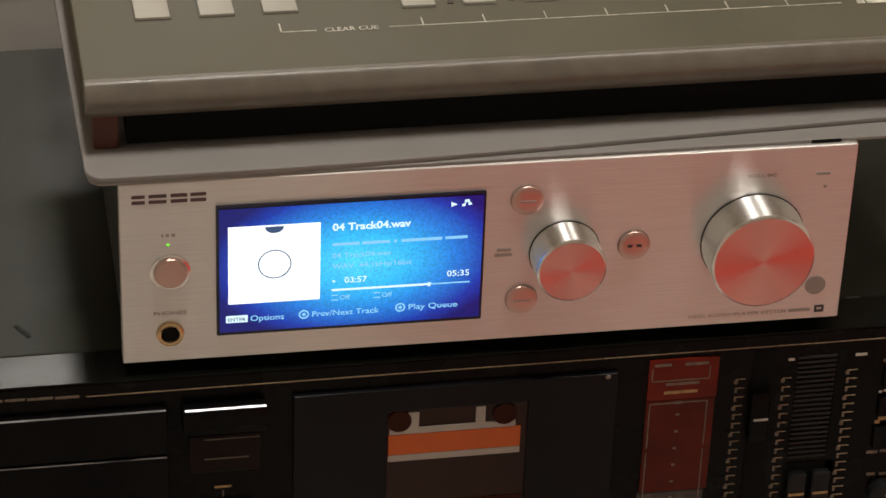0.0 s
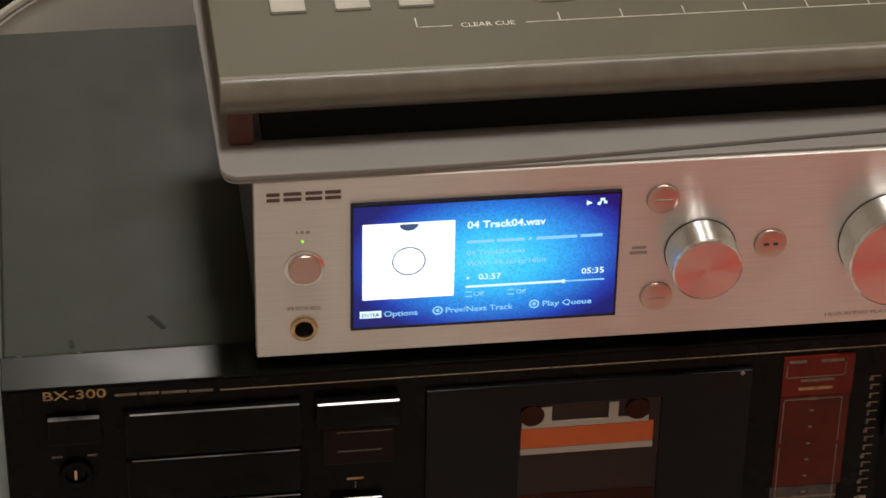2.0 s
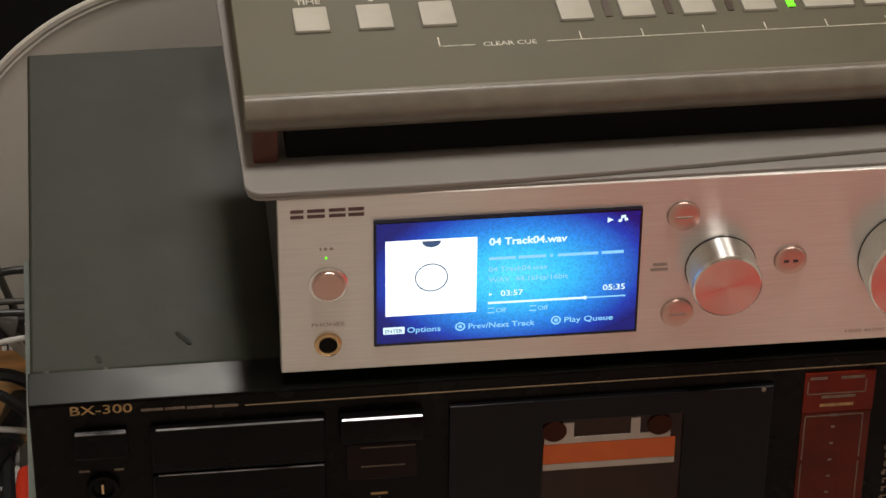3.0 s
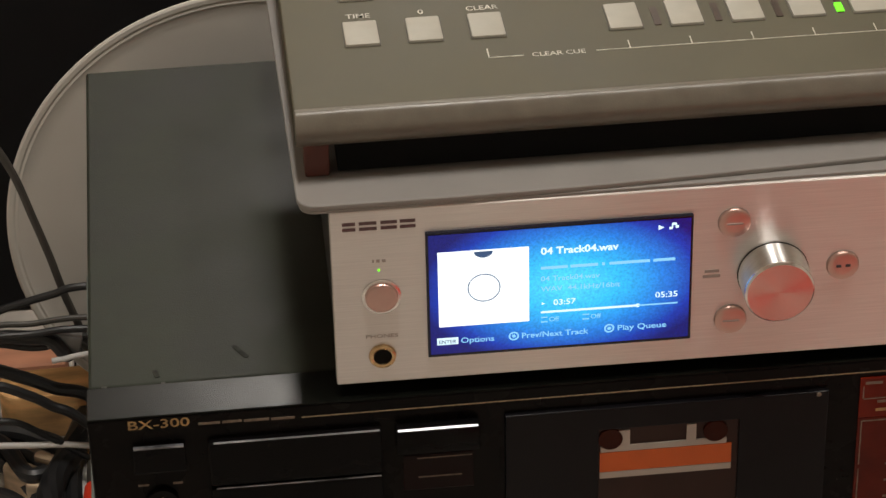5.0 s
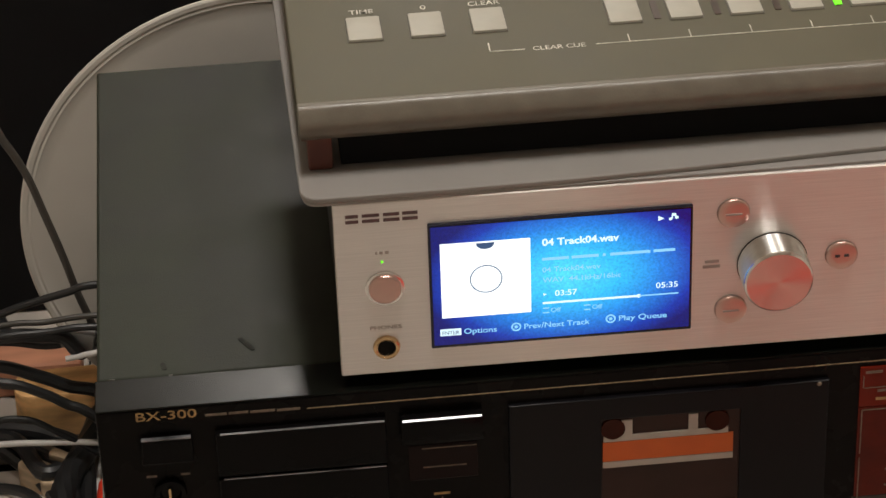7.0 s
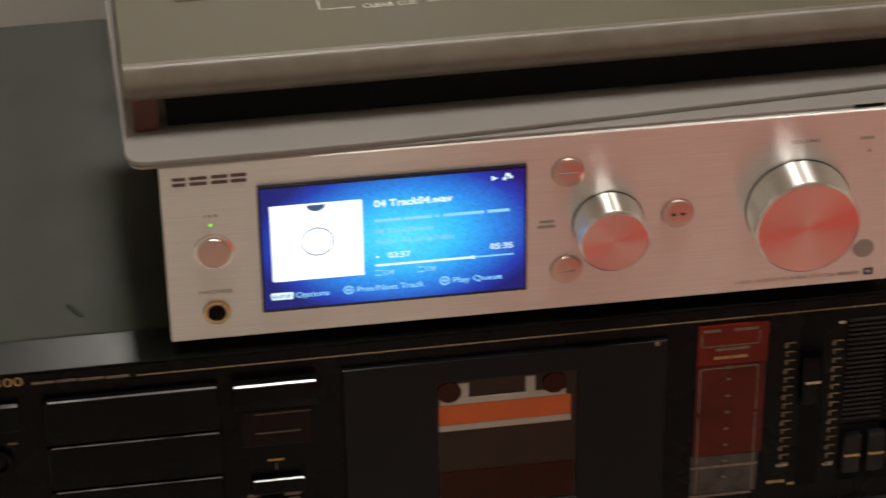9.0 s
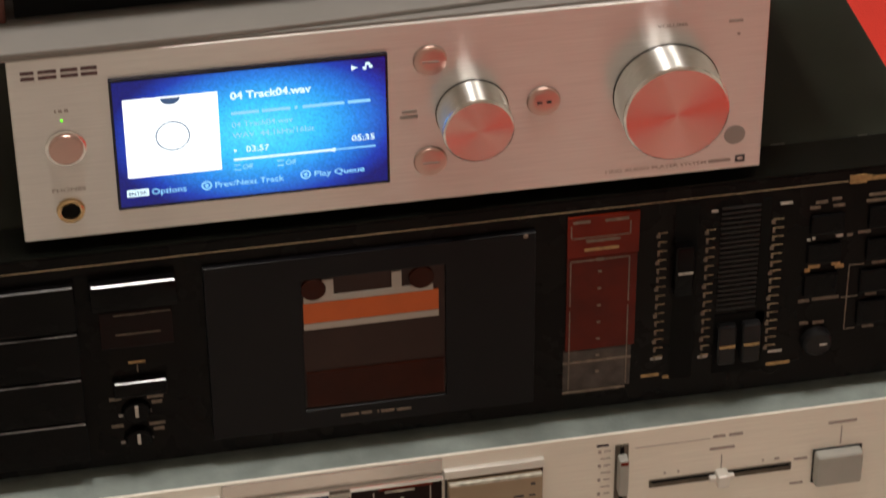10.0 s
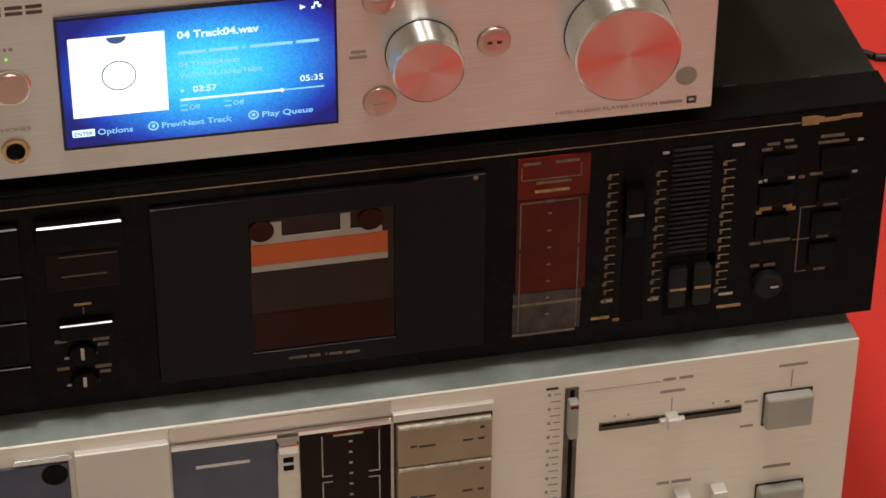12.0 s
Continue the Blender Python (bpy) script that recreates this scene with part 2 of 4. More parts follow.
def part(name, bm, material, parent=None, label="", smooth=False):
    """Links a bmesh as one mesh object under a thing or under a part."""
    top = parent
    off = Vector((0, 0, 0))
    if parent is not None:
        off = BASE[parent]
        bmesh.ops.translate(bm, verts=bm.verts, vec=-off)
    me = bpy.data.meshes.new(name)
    bm.to_mesh(me)
    bm.free()
    me.materials.append(material)
    if smooth:
        me.shade_smooth()
        me.set_sharp_from_angle(angle=radians(24))
    ob = new(name, me)
    ob.parent = top
    BASE[ob] = off
    return tagged(ob, label) if label else ob


def box(x0, x1, y0, y1, z0, z1, bevel=0.0, seg=2, bm=None):
    b = bmesh.new()
    r = bmesh.ops.create_cube(b, size=1)
    for v in r["verts"]:
        v.co = Vector(((x0 + x1) / 2 + v.co.x * (x1 - x0), (y0 + y1) / 2 + v.co.y * (y1 - y0), (z0 + z1) / 2 + v.co.z * (z1 - z0)))
    if bevel:
        bmesh.ops.bevel(b, geom=b.edges[:], offset=bevel, segments=seg, profile=0.6, affect="EDGES")
    return join(bm, b)


def join(bm, b):
    """Adds b to bm (or returns b)."""
    if bm is None:
        return b
    me = bpy.data.meshes.new("tmp")
    b.to_mesh(me)
    b.free()
    bm.from_mesh(me)
    bpy.data.meshes.remove(me)
    return bm


def lathe(profile, seg=48, m=None):
    """Turns (radius, height) pairs round z; m places it."""
    b = bmesh.new()
    rings = []
    for r, z in profile:
        if r < 1e-6:
            rings.append([b.verts.new((0, 0, z))])
        else:
            rings.append([b.verts.new((r * math.cos(2 * math.pi * i / seg), r * math.sin(2 * math.pi * i / seg), z)) for i in range(seg)])
    for a, c in zip(rings, rings[1:]):
        for i in range(seg):
            j = (i + 1) % seg
            q = [a[i % len(a)], a[j % len(a)], c[j % len(c)], c[i % len(c)]]
            q = [v for k, v in enumerate(q) if v not in q[:k]]
            if len(q) > 2:
                b.faces.new(q)
    bmesh.ops.recalc_face_normals(b, faces=b.faces[:])
    if m is not None:
        b.transform(m)
    return b


def facing(x, y, z):
    """A frame whose z points out of a front face, towards -y."""
    return Matrix.Translation((x, y, z)) @ Matrix.Rotation(radians(90), 4, "X")


def slab(outline, z0, z1, bevel=0.0, seg=2):
    """A flat plate from an outline in the plan, between two heights."""
    b = bmesh.new()
    f = b.faces.new([b.verts.new((x, y, z0)) for x, y in outline])
    r = bmesh.ops.extrude_face_region(b, geom=[f])
    bmesh.ops.translate(b, verts=[v for v in r["geom"] if isinstance(v, bmesh.types.BMVert)], vec=(0, 0, z1 - z0))
    bmesh.ops.recalc_face_normals(b, faces=b.faces[:])
    if bevel:
        e = [e for e in b.edges if abs(e.verts[0].co.z - e.verts[1].co.z) < 1e-7]
        bmesh.ops.bevel(b, geom=e, offset=bevel, segments=seg, profile=0.6, affect="EDGES")
    return b


def rounded(x0, x1, y0, y1, r, n=6):
    pts = []
    for cx, cy, a0 in ((x1 - r, y1 - r, 0), (x0 + r, y1 - r, 90), (x0 + r, y0 + r, 180), (x1 - r, y0 + r, 270)):
        for i in range(n + 1):
            a = radians(a0 + 90 * i / n)
            pts.append((cx + r * math.cos(a), cy + r * math.sin(a)))
    return pts


def letters(text, m, size, wide=1.0, depth=0.00012, bold=0.0):
    """Text as a mesh: its baseline starts at the origin of m, in the plane of m."""
    cu = bpy.data.curves.new("text", "FONT")
    cu.body, cu.size, cu.extrude, cu.resolution_u = text, size, depth, 3
    cu.offset = bold
    ob = bpy.data.objects.new("text", cu)
    scene.collection.objects.link(ob)
    bpy.context.view_layer.update()
    me = bpy.data.meshes.new_from_object(ob.evaluated_get(bpy.context.evaluated_depsgraph_get()))
    b = bmesh.new()
    b.from_mesh(me)
    bpy.data.objects.remove(ob)
    bpy.data.meshes.remove(me)
    b.transform(m @ Matrix.Diagonal((wide, 1, 1, 1)))
    return b


def fit_text(text, m, width, height, bold=0.012):
    """Letters of that height and width in all."""
    b = letters(text, Matrix(), 1.0, depth=0.0, bold=bold)
    xs = [v.co.x for v in b.verts]
    ys = [v.co.y for v in b.verts]
    w, h = max(xs) - min(xs), max(0.72, max(ys))
    b.transform(m @ Matrix.Diagonal((width / w, height / h, 1, 1)) @ Matrix.Translation((-min(xs), 0, 0)))
    return b


def bars(spans, y, h, depth=0.0002):
    """Plain printed bars on a front face at y: (x0, x1, z) each of height h."""
    b = None
    for x0, x1, z in spans:
        b = box(x0, x1, y - depth, y + 0.0002, z - h / 2, z + h / 2, bm=b)
    return b


def tube(points, r, seg=10, steps=8):
    """A round cable through the points."""
    pts = [Vector(q) for q in points]
    pts = [2 * pts[0] - pts[1]] + pts + [2 * pts[-1] - pts[-2]]
    path = []
    for i in range(1, len(pts) - 2):
        a, b0, c, d = pts[i - 1:i + 3]
        for k in range(steps):
            t = k / steps
            path.append(0.5 * (2 * b0 + (c - a) * t + (2 * a - 5 * b0 + 4 * c - d) * t * t + (3 * b0 - a - 3 * c + d) * t ** 3))
    path.append(pts[-2])
    b = bmesh.new()
    rings = []
    for i, q in enumerate(path):
        t = (path[min(i + 1, len(path) - 1)] - path[max(i - 1, 0)]).normalized()
        s = t.cross(Vector((0.13, 0.97, 0.21))).normalized()
        u = s.cross(t)
        rings.append([b.verts.new(q + r * (math.cos(2 * math.pi * k / seg) * s + math.sin(2 * math.pi * k / seg) * u)) for k in range(seg)])
    for a, c in zip(rings, rings[1:]):
        for k in range(seg):
            b.faces.new((a[k], a[(k + 1) % seg], c[(k + 1) % seg], c[k]))
    b.faces.new(rings[0])
    b.faces.new(rings[-1])
    bmesh.ops.recalc_face_normals(b, faces=b.faces[:])
    return b


def framed_plate(x0, x1, z0, z1, hx0, hx1, hz0, hz1, y0, y1, bevel=0.0):
    """An upright plate with a rectangular opening through it, in one piece."""
    b = bmesh.new()
    xs, zs = (x0, hx0, hx1, x1), (z0, hz0, hz1, z1)
    v = {(i, j): b.verts.new((xs[i], y1, zs[j])) for i in range(4) for j in range(4)}
    for i in range(3):
        for j in range(3):
            if (i, j) != (1, 1):
                b.faces.new((v[i, j], v[i + 1, j], v[i + 1, j + 1], v[i, j + 1]))
    r = bmesh.ops.extrude_face_region(b, geom=b.faces[:])
    bmesh.ops.translate(b, verts=[q for q in r["geom"] if isinstance(q, bmesh.types.BMVert)], vec=(0, y0 - y1, 0))
    bmesh.ops.recalc_face_normals(b, faces=b.faces[:])
    if bevel:
        e = [q for q in b.edges if len(q.link_faces) == 2 and abs(q.link_faces[0].normal.dot(q.link_faces[1].normal)) < 0.5 and abs(q.verts[0].co.y - y0) < 1e-7 and abs(q.verts[1].co.y - y0) < 1e-7]
        bmesh.ops.bevel(b, geom=e, offset=bevel, segments=2, profile=0.6, affect="EDGES")
    return b


def chamfer(x0, x1, y0, z1, wide):
    """A flat bevel along a key's upper front edge, leaning back to meet the top."""
    d, h = wide * 0.85, wide * 0.53
    b = bmesh.new()
    f = b.faces.new([b.verts.new((x0, *q)) for q in ((y0, z1 - h), (y0 + d, z1), (y0 + d, z1 - h))])
    r = bmesh.ops.extrude_face_region(b, geom=[f])
    bmesh.ops.translate(b, verts=[v for v in r["geom"] if isinstance(v, bmesh.types.BMVert)], vec=(x1 - x0, 0, 0))
    bmesh.ops.recalc_face_normals(b, faces=b.faces[:])
    return b


def prints(name, spans, y, h, material, parent, label=""):
    """Printed bars, each a part."""
    for sp in spans:
        part(name, bars([sp], y, h), material, parent, label)


I = Matrix()

# ---- the room ----
X0, X1, Y0, Y1 = -1.7, 1.9, -2.3, 2.9
T = 0.1


def structure(name, bm, material, label):
    return tagged(part(name, bm, material), label, name.split("_")[0], "", "structure")


floor = structure("floor", box(X0, X1, Y0, Y1, FLOOR - T, FLOOR - 0.004), HOLE, "dark subfloor under oak boards")
structure("ceiling", box(X0, X1, Y0, Y1, CEIL, CEIL + T), WALL, "plain white painted ceiling")
structure("wall_north", box(X0 - T, X1 + T, Y1, Y1 + T, FLOOR - T, CEIL + T), WALL, "plain warm white wall")
structure("wall_south", box(X0 - T, X1 + T, Y0 - T, Y0, FLOOR - T, CEIL + T), WALL, "plain warm white wall")
structure("wall_west", box(X0 - T, X0, Y0, Y1, FLOOR - T, CEIL + T), WALL, "plain warm white wall")
structure("wall_east", box(X1, X1 + T, Y0, Y1, FLOOR - T, CEIL + T), WALL, "plain warm white wall")
RUG_T = 0.0015


def build_rug():
    ob = part("red_rug", slab(rounded(0.0, 1.3, 0.01, 1.2, 0.02), FLOOR, FLOOR + RUG_T, 0.0005), RED_CARPET)
    ob.matrix_basis = Matrix.Translation((0.214, 0.0, 0)) @ Matrix.Rotation(radians(-6), 4, "Z")
    tagged(ob, "plain bright red felt rug beside the decks", "rug")
    ob = part("red_rug", slab(rounded(0.05, 0.62, -0.90, -0.39, 0.02), FLOOR, FLOOR + RUG_T, 0.0005), RED_CARPET)
    tagged(ob, "plain bright red felt rug in front of the decks", "rug")


build_rug()


def build_cabinet():
    th = thing("black_cabinet", I, (-0.45, 0.6, FLOOR), "black vinyl-covered cabinet behind the stack of decks", "cabinet")
    part("body", box(-0.85, 0.02, 0.43, 0.80, FLOOR, -0.02, 0.004), CABINET_BLACK, th)


build_cabinet()


def build_lamps():
    for lx, watts in CEILING_LAMPS:
        th = thing("ceiling_lamp", I, (lx, -0.14, CEIL), "long white glass lamp on the ceiling, lit", "lamp", "ceiling lamps")
        part("base", box(lx - 0.06, lx + 0.06, -0.34, 0.06, CEIL - 0.03, CEIL, 0.004), WALL, th)
        part("shade", box(lx - 0.08, lx + 0.08, -0.36, 0.08, CEIL - 0.060, CEIL - 0.03, 0.012, 3), LAMP_GLASS, th)
    th = thing("wall_lamp", I, (0.05, Y1, 1.9), "long white tube lamp on the wall, lit", "lamp")
    part("base", box(-0.20, 0.30, Y1 - 0.06, Y1, 1.90, 2.00, 0.004), WALL, th)
    m = look((0.05, 2.70, 1.93), (0.0, 0, 0))
    b = box(-0.19, 0.19, -0.07, 0.07, 0.02, 0.10, 0.01)
    b.transform(m)
    part("shade", b, LAMP_GLASS, th)


build_lamps()


# ---- the silver deck at the bottom of the stack ----
SIL_M = Matrix.Translation((0, -0.0115, 0)) @ Matrix.Rotation(0.0087, 4, "Z")
SIL_TOP, SIL_BOT = -0.1032, -0.222
SX0, SX1 = -0.2215, 0.2083


def build_silver_deck():
    th = thing("silver_cassette_deck", SIL_M, (0, 0.13, SIL_BOT - 0.012), "champagne silver cassette deck at the bottom of the stack", "cassette deck")
    part("cover", box(SX0 + 0.0003, SX1 - 0.0003, 0.0012, 0.27, SIL_BOT, SIL_TOP - 0.0001, 0.0005, 2), SILVER_TOP, th, "grey painted metal cover", True)
    # face with openings for the tape well, meter and slots
    part("face", box(SX0, SX1, 0, 0.0012, SIL_BOT, SIL_TOP, 0.0004, 1), SILVER, th, "brushed champagne aluminium face")
    for x in (SX0 + 0.04, SX1 - 0.04):
        for y in (0.03, 0.24):
            low = FLOOR
            b = lathe([(0, SIL_BOT), (0.014, SIL_BOT), (0.013, low), (0, low)], 20, Matrix.Translation((x, y, 0)))
            part("foot", b, RUBBER, th)
    # white door flap, tape glass, latch
    part("tape_window", box(-0.135, -0.0985, -0.0012, 0.001, -0.20, -0.1128, 0.0004), BLUE_GLASS, th, "slate blue glass window")
    part("window_hub", lathe([(0, 0.0006), (0.0046, 0.0005), (0.005, 0), (0, 0)], 24, facing(-0.104, -0.0012, -0.118)), BLACK_KEY, th)
    part("bright_strip", box(-0.119, -0.0975, -0.0022, 0.001, -0.1112, -0.1088, 0.0006), CHROME, th, "chrome strip")
    part("flap", box(-0.0965, -0.0612, -0.0032, 0.001, -0.20, -0.1088, 0.0007), SILVER_KEY, th, "plain brushed silver flap")
    part("cassette_window", box(-0.0603, -0.0205, -0.0012, 0.001, -0.20, -0.1135, 0.0004), BLUE_GLASS, th, "slate blue glass cassette window")
    part("window_trim", box(-0.0605, 0.0235, -0.0026, 0.001, -0.1135, -0.1112, 0.0005), CHROME, th, "bright trim over the windows")
    part("window_line", bars([(-0.0515, -0.031, -0.1235)], -0.0012, 0.0014), WHITE_INK, th)
    part("polished_strip", box(-0.0608, 0.0236, -0.0008, 0.001, -0.1110, -0.1042, 0.0003), STRIP, th, "polished strip above the windows")
    part("latch_gap", box(-0.0205, -0.0125, -0.0029, 0.001, -0.1130, -0.1115), SLOT, th)
    part("latch", box(-0.0205, -0.0125, -0.004, 0.001, -0.1205, -0.1165, 0.0006), CHROME, th, "small chrome latch")
    part("latch_block", box(-0.0205, -0.0125, -0.0025, 0.001, -0.133, -0.1215, 0.0005), SILVER_KEY, th)
    prints("latch_mark", [(-0.0185, -0.0145, -0.1245), (-0.0185, -0.0145, -0.1285)], -0.0025, 0.0024, HOLE, th)
    part("meter", box(-0.0118, 0.0232, -0.0010, 0.001, -0.20, -0.1137, 0.0003), METER_BLACK, th, "dark red level meter glass")
    y = -0.0010
    part("meter_title", bars([(0.001, 0.0125, -0.1168)], y, 0.0009), CD_PRINT, th)
    part("meter_glow", bars([(-0.0015, 0.0195, -0.1151)], y, 0.0014), RED_GLASS_HI, th)
    b = None
    for x0 in (-0.0035, 0.0185):
        s = 1 if x0 < 0 else -1
        b = box(x0, x0 + 0.0004, y - 0.0002, y + 0.0002, -0.1365, -0.1165, bm=b)
        b = box(x0, x0 + 0.0004, y - 0.0002, y + 0.0002, -0.165, -0.1395, bm=b)
        for z in (-0.1365, -0.1395):
            b = box(min(x0, x0 + s * 0.004), max(x0, x0 + s * 0.004), y - 0.0002, y + 0.0002, z - 0.0002, z + 0.0002, bm=b)
    part("meter_lines", b, PALE_INK, th)
    prints("meter_tick", [(0.0070, 0.0084, -0.1205 - 0.0053 * k) for k in range(9)], y, 0.0007, PALE_INK, th)
    # two bronze keys
    part("key_trim", box(0.0238, 0.0630, -0.0022, 0.001, -0.1137, -0.1098, 0.0005), SILVER_KEY, th)
    for z0, z1 in ((-0.1345, -0.1150), (-0.1600, -0.1356), (-0.183, -0.161)):
        k = part("key", box(0.0252, 0.0620, -0.0042, 0.001, z0, z1, 0.0007), TAN_KEY, th, "bronze-coloured key")
        part("key_edge", box(0.0256, 0.0616, -0.0046, -0.003, z1 - 0.0010, z1 + 0.0004, 0.0003), CD_PRINT, k)
        prints("print", [(0.0300, 0.0327, z0 + 0.0098), (0.0335, 0.0400, z0 + 0.0094), (0.0505, 0.0545, z0 + 0.0098), (0.0565, 0.0590, z0 + 0.0098)], -0.0042, 0.0009, INK, k)
        part("arrow", bars([(0.0572, 0.0590, z1 - 0.0042)], -0.0042, 0.0011), INK, k)
    part("key_gap", box(0.0245, 0.0627, -0.0006, 0.001, -0.20, -0.1140), ALU_DARK, th)
    # level fader with its scale
    part("fader_slot", box(0.0912, 0.0965, -0.0006, 0.001, -0.20, -0.1090, 0.0002), SLOT, th)
    part("fader_track", box(0.0931, 0.0947, -0.0008, 0.001, -0.20, -0.1100), HOLE, th)
    kn = part("fader_knob", box(0.0920, 0.0958, -0.0050, 0.001, -0.1312, -0.1135, 0.0008), PUSH_KEY, th, "silver fader knob")
    part("knob_line", box(0.0924, 0.0954, -0.0053, -0.004, -0.1156, -0.1144), RED_GLASS_HI, kn)
    sp = []
    for k in range(22):
        z = -0.1115 - 0.0035 * k
        sp.append((0.0868 - (0.0012 if k % 2 else 0), 0.0895, z))
    prints("fader_scale", sp, 0, 0.00045, INK_FAINT, th)
    prints("scale_number", [(0.0845, 0.0857, -0.1115 - 0.007 * k) for k in range(11)], 0, 0.0014, INK_FAINT, th)
    prints("label_bar", [(0.0838, 0.0885, -0.1085)], 0, 0.0011, INK, th)
    # balance slider
    part("balance_slot", box(0.1052, 0.1625, -0.0006, 0.001, -0.1325, -0.1288, 0.0002), SLOT, th)
    part("balance_track", box(0.1060, 0.1617, -0.0008, 0.001, -0.1302, -0.1291), HOLE, th)
    b = box(0.1315, 0.1365, -0.0055, 0.001, -0.1335, -0.1278, 0.0009)
    b = box(0.1290, 0.1390, -0.0030, 0.001, -0.1318, -0.1296, 0.0005, bm=b)
    part("balance_knob", b, SILVER_KEY, th, "small silver slider knob")
    prints("leader_line", [(0.1338, 0.1342, -0.1240)], 0, 0.0065, INK_FAINT, th)
    prints("leader_line", [(0.0990, 0.1290, -0.1118)], 0, 0.0003, INK_FAINT, th)
    prints("label_bar", [(0.1300, 0.1350, -0.1112), (0.1365, 0.1420, -0.1112), (0.1290, 0.1390, -0.1172)], 0, 0.0013, INK_FAINT, th)
    prints("label_bar", [(0.1165, 0.1172, -0.1262), (0.1110, 0.1117, -0.1262), (0.1505, 0.1512, -0.1262), (0.1555, 0.1575, -0.1262)], 0, 0.0011, INK_FAINT, th)
    prints("label_bar", [(0.1635, 0.1690, -0.1277), (0.1625, 0.1678, -0.1400)], 0, 0.0011, INK_FAINT, th)
    for z0, z1 in ((-0.1432, -0.1250), (-0.1900, -0.1722)):
        k = part("push_key", box(0.1716, 0.1905, -0.0050, 0.001, z0 + 0.0030, z1 + 0.0002, 0.0016, 3), PUSH_KEY, th, "square grey push key")
        part("key_recess", box(0.1711, 0.1910, -0.0004, 0.001, z0 + 0.0024, z1 + 0.0008), ALU_DARK, k)
    prints("label_bar", [(0.1765, 0.1880, -0.1118), (0.1735, 0.1850, -0.1630)], 0, 0.0013, INK_FAINT, th)
    prints("leader_line", [(0.1819, 0.1823, -0.1185)], 0, 0.0085, INK_FAINT, th)
    prints("label_bar", [(0.1300, 0.1350, -0.1640), (0.1360, 0.1440, -0.1640)], 0, 0.0013, INK_FAINT, th)
    for x in (0.137, 0.152):
        part("selector_key", box(x, x + 0.006, -0.006, 0.001, -0.1800, -0.1680, 0.0006), SILVER_KEY, th)
    return th


build_silver_deck()


# ---- the black deck ----
BX_BOT = -0.0981


def build_black_deck():
    th = thing("black_cassette_deck", I, (0, 0.13, SIL_TOP), "black three-head cassette deck with gold print, worn front edge", "cassette deck")
    part("cover", box(-0.2148, 0.2148, 0.0206, 0.2621, BX_BOT, 0.0, 0.0012, 2), BLACK_METAL, th, "satin black metal cover with scuffs")
    part("front_panel", box(-0.2155, 0.2155, 0.0, 0.0204, BX_BOT, -0.0006, 0.0006, 2), BLACK_GLOSS, th, "glossy black plastic front panel")
    part("front_ledge", box(-0.2155, 0.2155, 0.0, 0.0204, -0.0005, 0.0003, 0.0004, 3), LEDGE, th, "glossy upper ledge of the front panel")
    for x in (-0.17, 0.17):
        for y in (0.04, 0.22):
            part("foot", lathe([(0, BX_BOT), (0.012, BX_BOT), (0.011, SIL_TOP), (0, SIL_TOP)], 20, Matrix.Translation((x, y, 0))), RUBBER, th)
    # chipped paint along the seam of the cover
    rnd = random.Random(4)
    b = None
    x = -0.21
    while x < 0.21:
        w = rnd.uniform(0.001, 0.006)
        if rnd.random() < 0.22:
            d = rnd.uniform(0.0001, 0.0003)
            b = box(x, x + w, 0.0207 - d * 0.4, 0.0207 + d, -0.0002, 0.00035, bm=b)
        x += w + rnd.uniform(0.0005, 0.006)
    tagged(part("worn_edge", b, CHIP, th, "chipped bare metal along the seam"), kind="stuff")
    for x, y, a, l in ((-0.1575, 0.0375, -1.05, 0.0100), (-0.1895, 0.0270, -1.35, 0.0050)):
        s = slab(rounded(-l / 2, l / 2, -0.0010, 0.0010, 0.0009, 4), 0.0, 0.00012)
        s.transform(Matrix.Translation((x, y, 0.0001)) @ Matrix.Rotation(a, 4, "Z"))
        part("scuff", s, SCUFF, th)
    y = 0.0
    part("gold_line", bars([(-0.137, 0.1795, -0.0055)], y, 0.00040), TICK_INK, th)
    part("model_letters", fit_text("BX-300", facing(-0.2007, -0.0001, -0.0052), 0.0226, 0.0040, 0.010), GOLD_INK, th, "gold model lettering")
    prints("subtitle_bar", [(-0.1750, -0.1670, -0.0048), (-0.1662, -0.1590, -0.0048), (-0.1582, -0.1490, -0.0050), (-0.1482, -0.1395, -0.0052)], y, 0.0010, DIM_INK, th)
    b = box(0.1800, 0.1865, -0.0003, 0.0002, -0.0068, -0.0030)
    b = box(0.1865, 0.1885, -0.0003, 0.0002, -0.0060, -0.0036, bm=b)
    part("emblem", b, GOLD_INK, th, "gold emblem")
    prints("emblem_bar", [(0.1885, 0.1950, -0.0052), (0.1950, 0.2030, -0.0047)], y, 0.0017, GOLD_INK, th)
    # left: power key and headphone socket, long transport keys
    part("power_key", box(-0.2000, -0.1805, -0.0030, 0.001, -0.0240, -0.0125, 0.0008), BLACK_KEY, th)
    part("key_edge", box(-0.1995, -0.1810, -0.0032, -0.0015, -0.0126, -0.0119, 0.0002), DIM_EDGE_GLINT, th)
    part("phones_socket", lathe([(0, 0.0004), (0.0035, 0.0004), (0.0042, 0.002), (0.0058, 0.002), (0.0062, 0), (0, 0)], 28, facing(-0.1905, -0.0002, -0.0385)), BLACK_KEY, th, "", True)
    part("socket_contact", box(-0.1912, -0.1902, -0.0022, 0, -0.0405, -0.0360, 0.0002), JACK_GOLD, th, "small gold contact")
    prints("label_bar", [(-0.1990, -0.1950, -0.0310), (-0.1860, -0.1825, -0.0310)], y, 0.0009, DIM_INK, th)
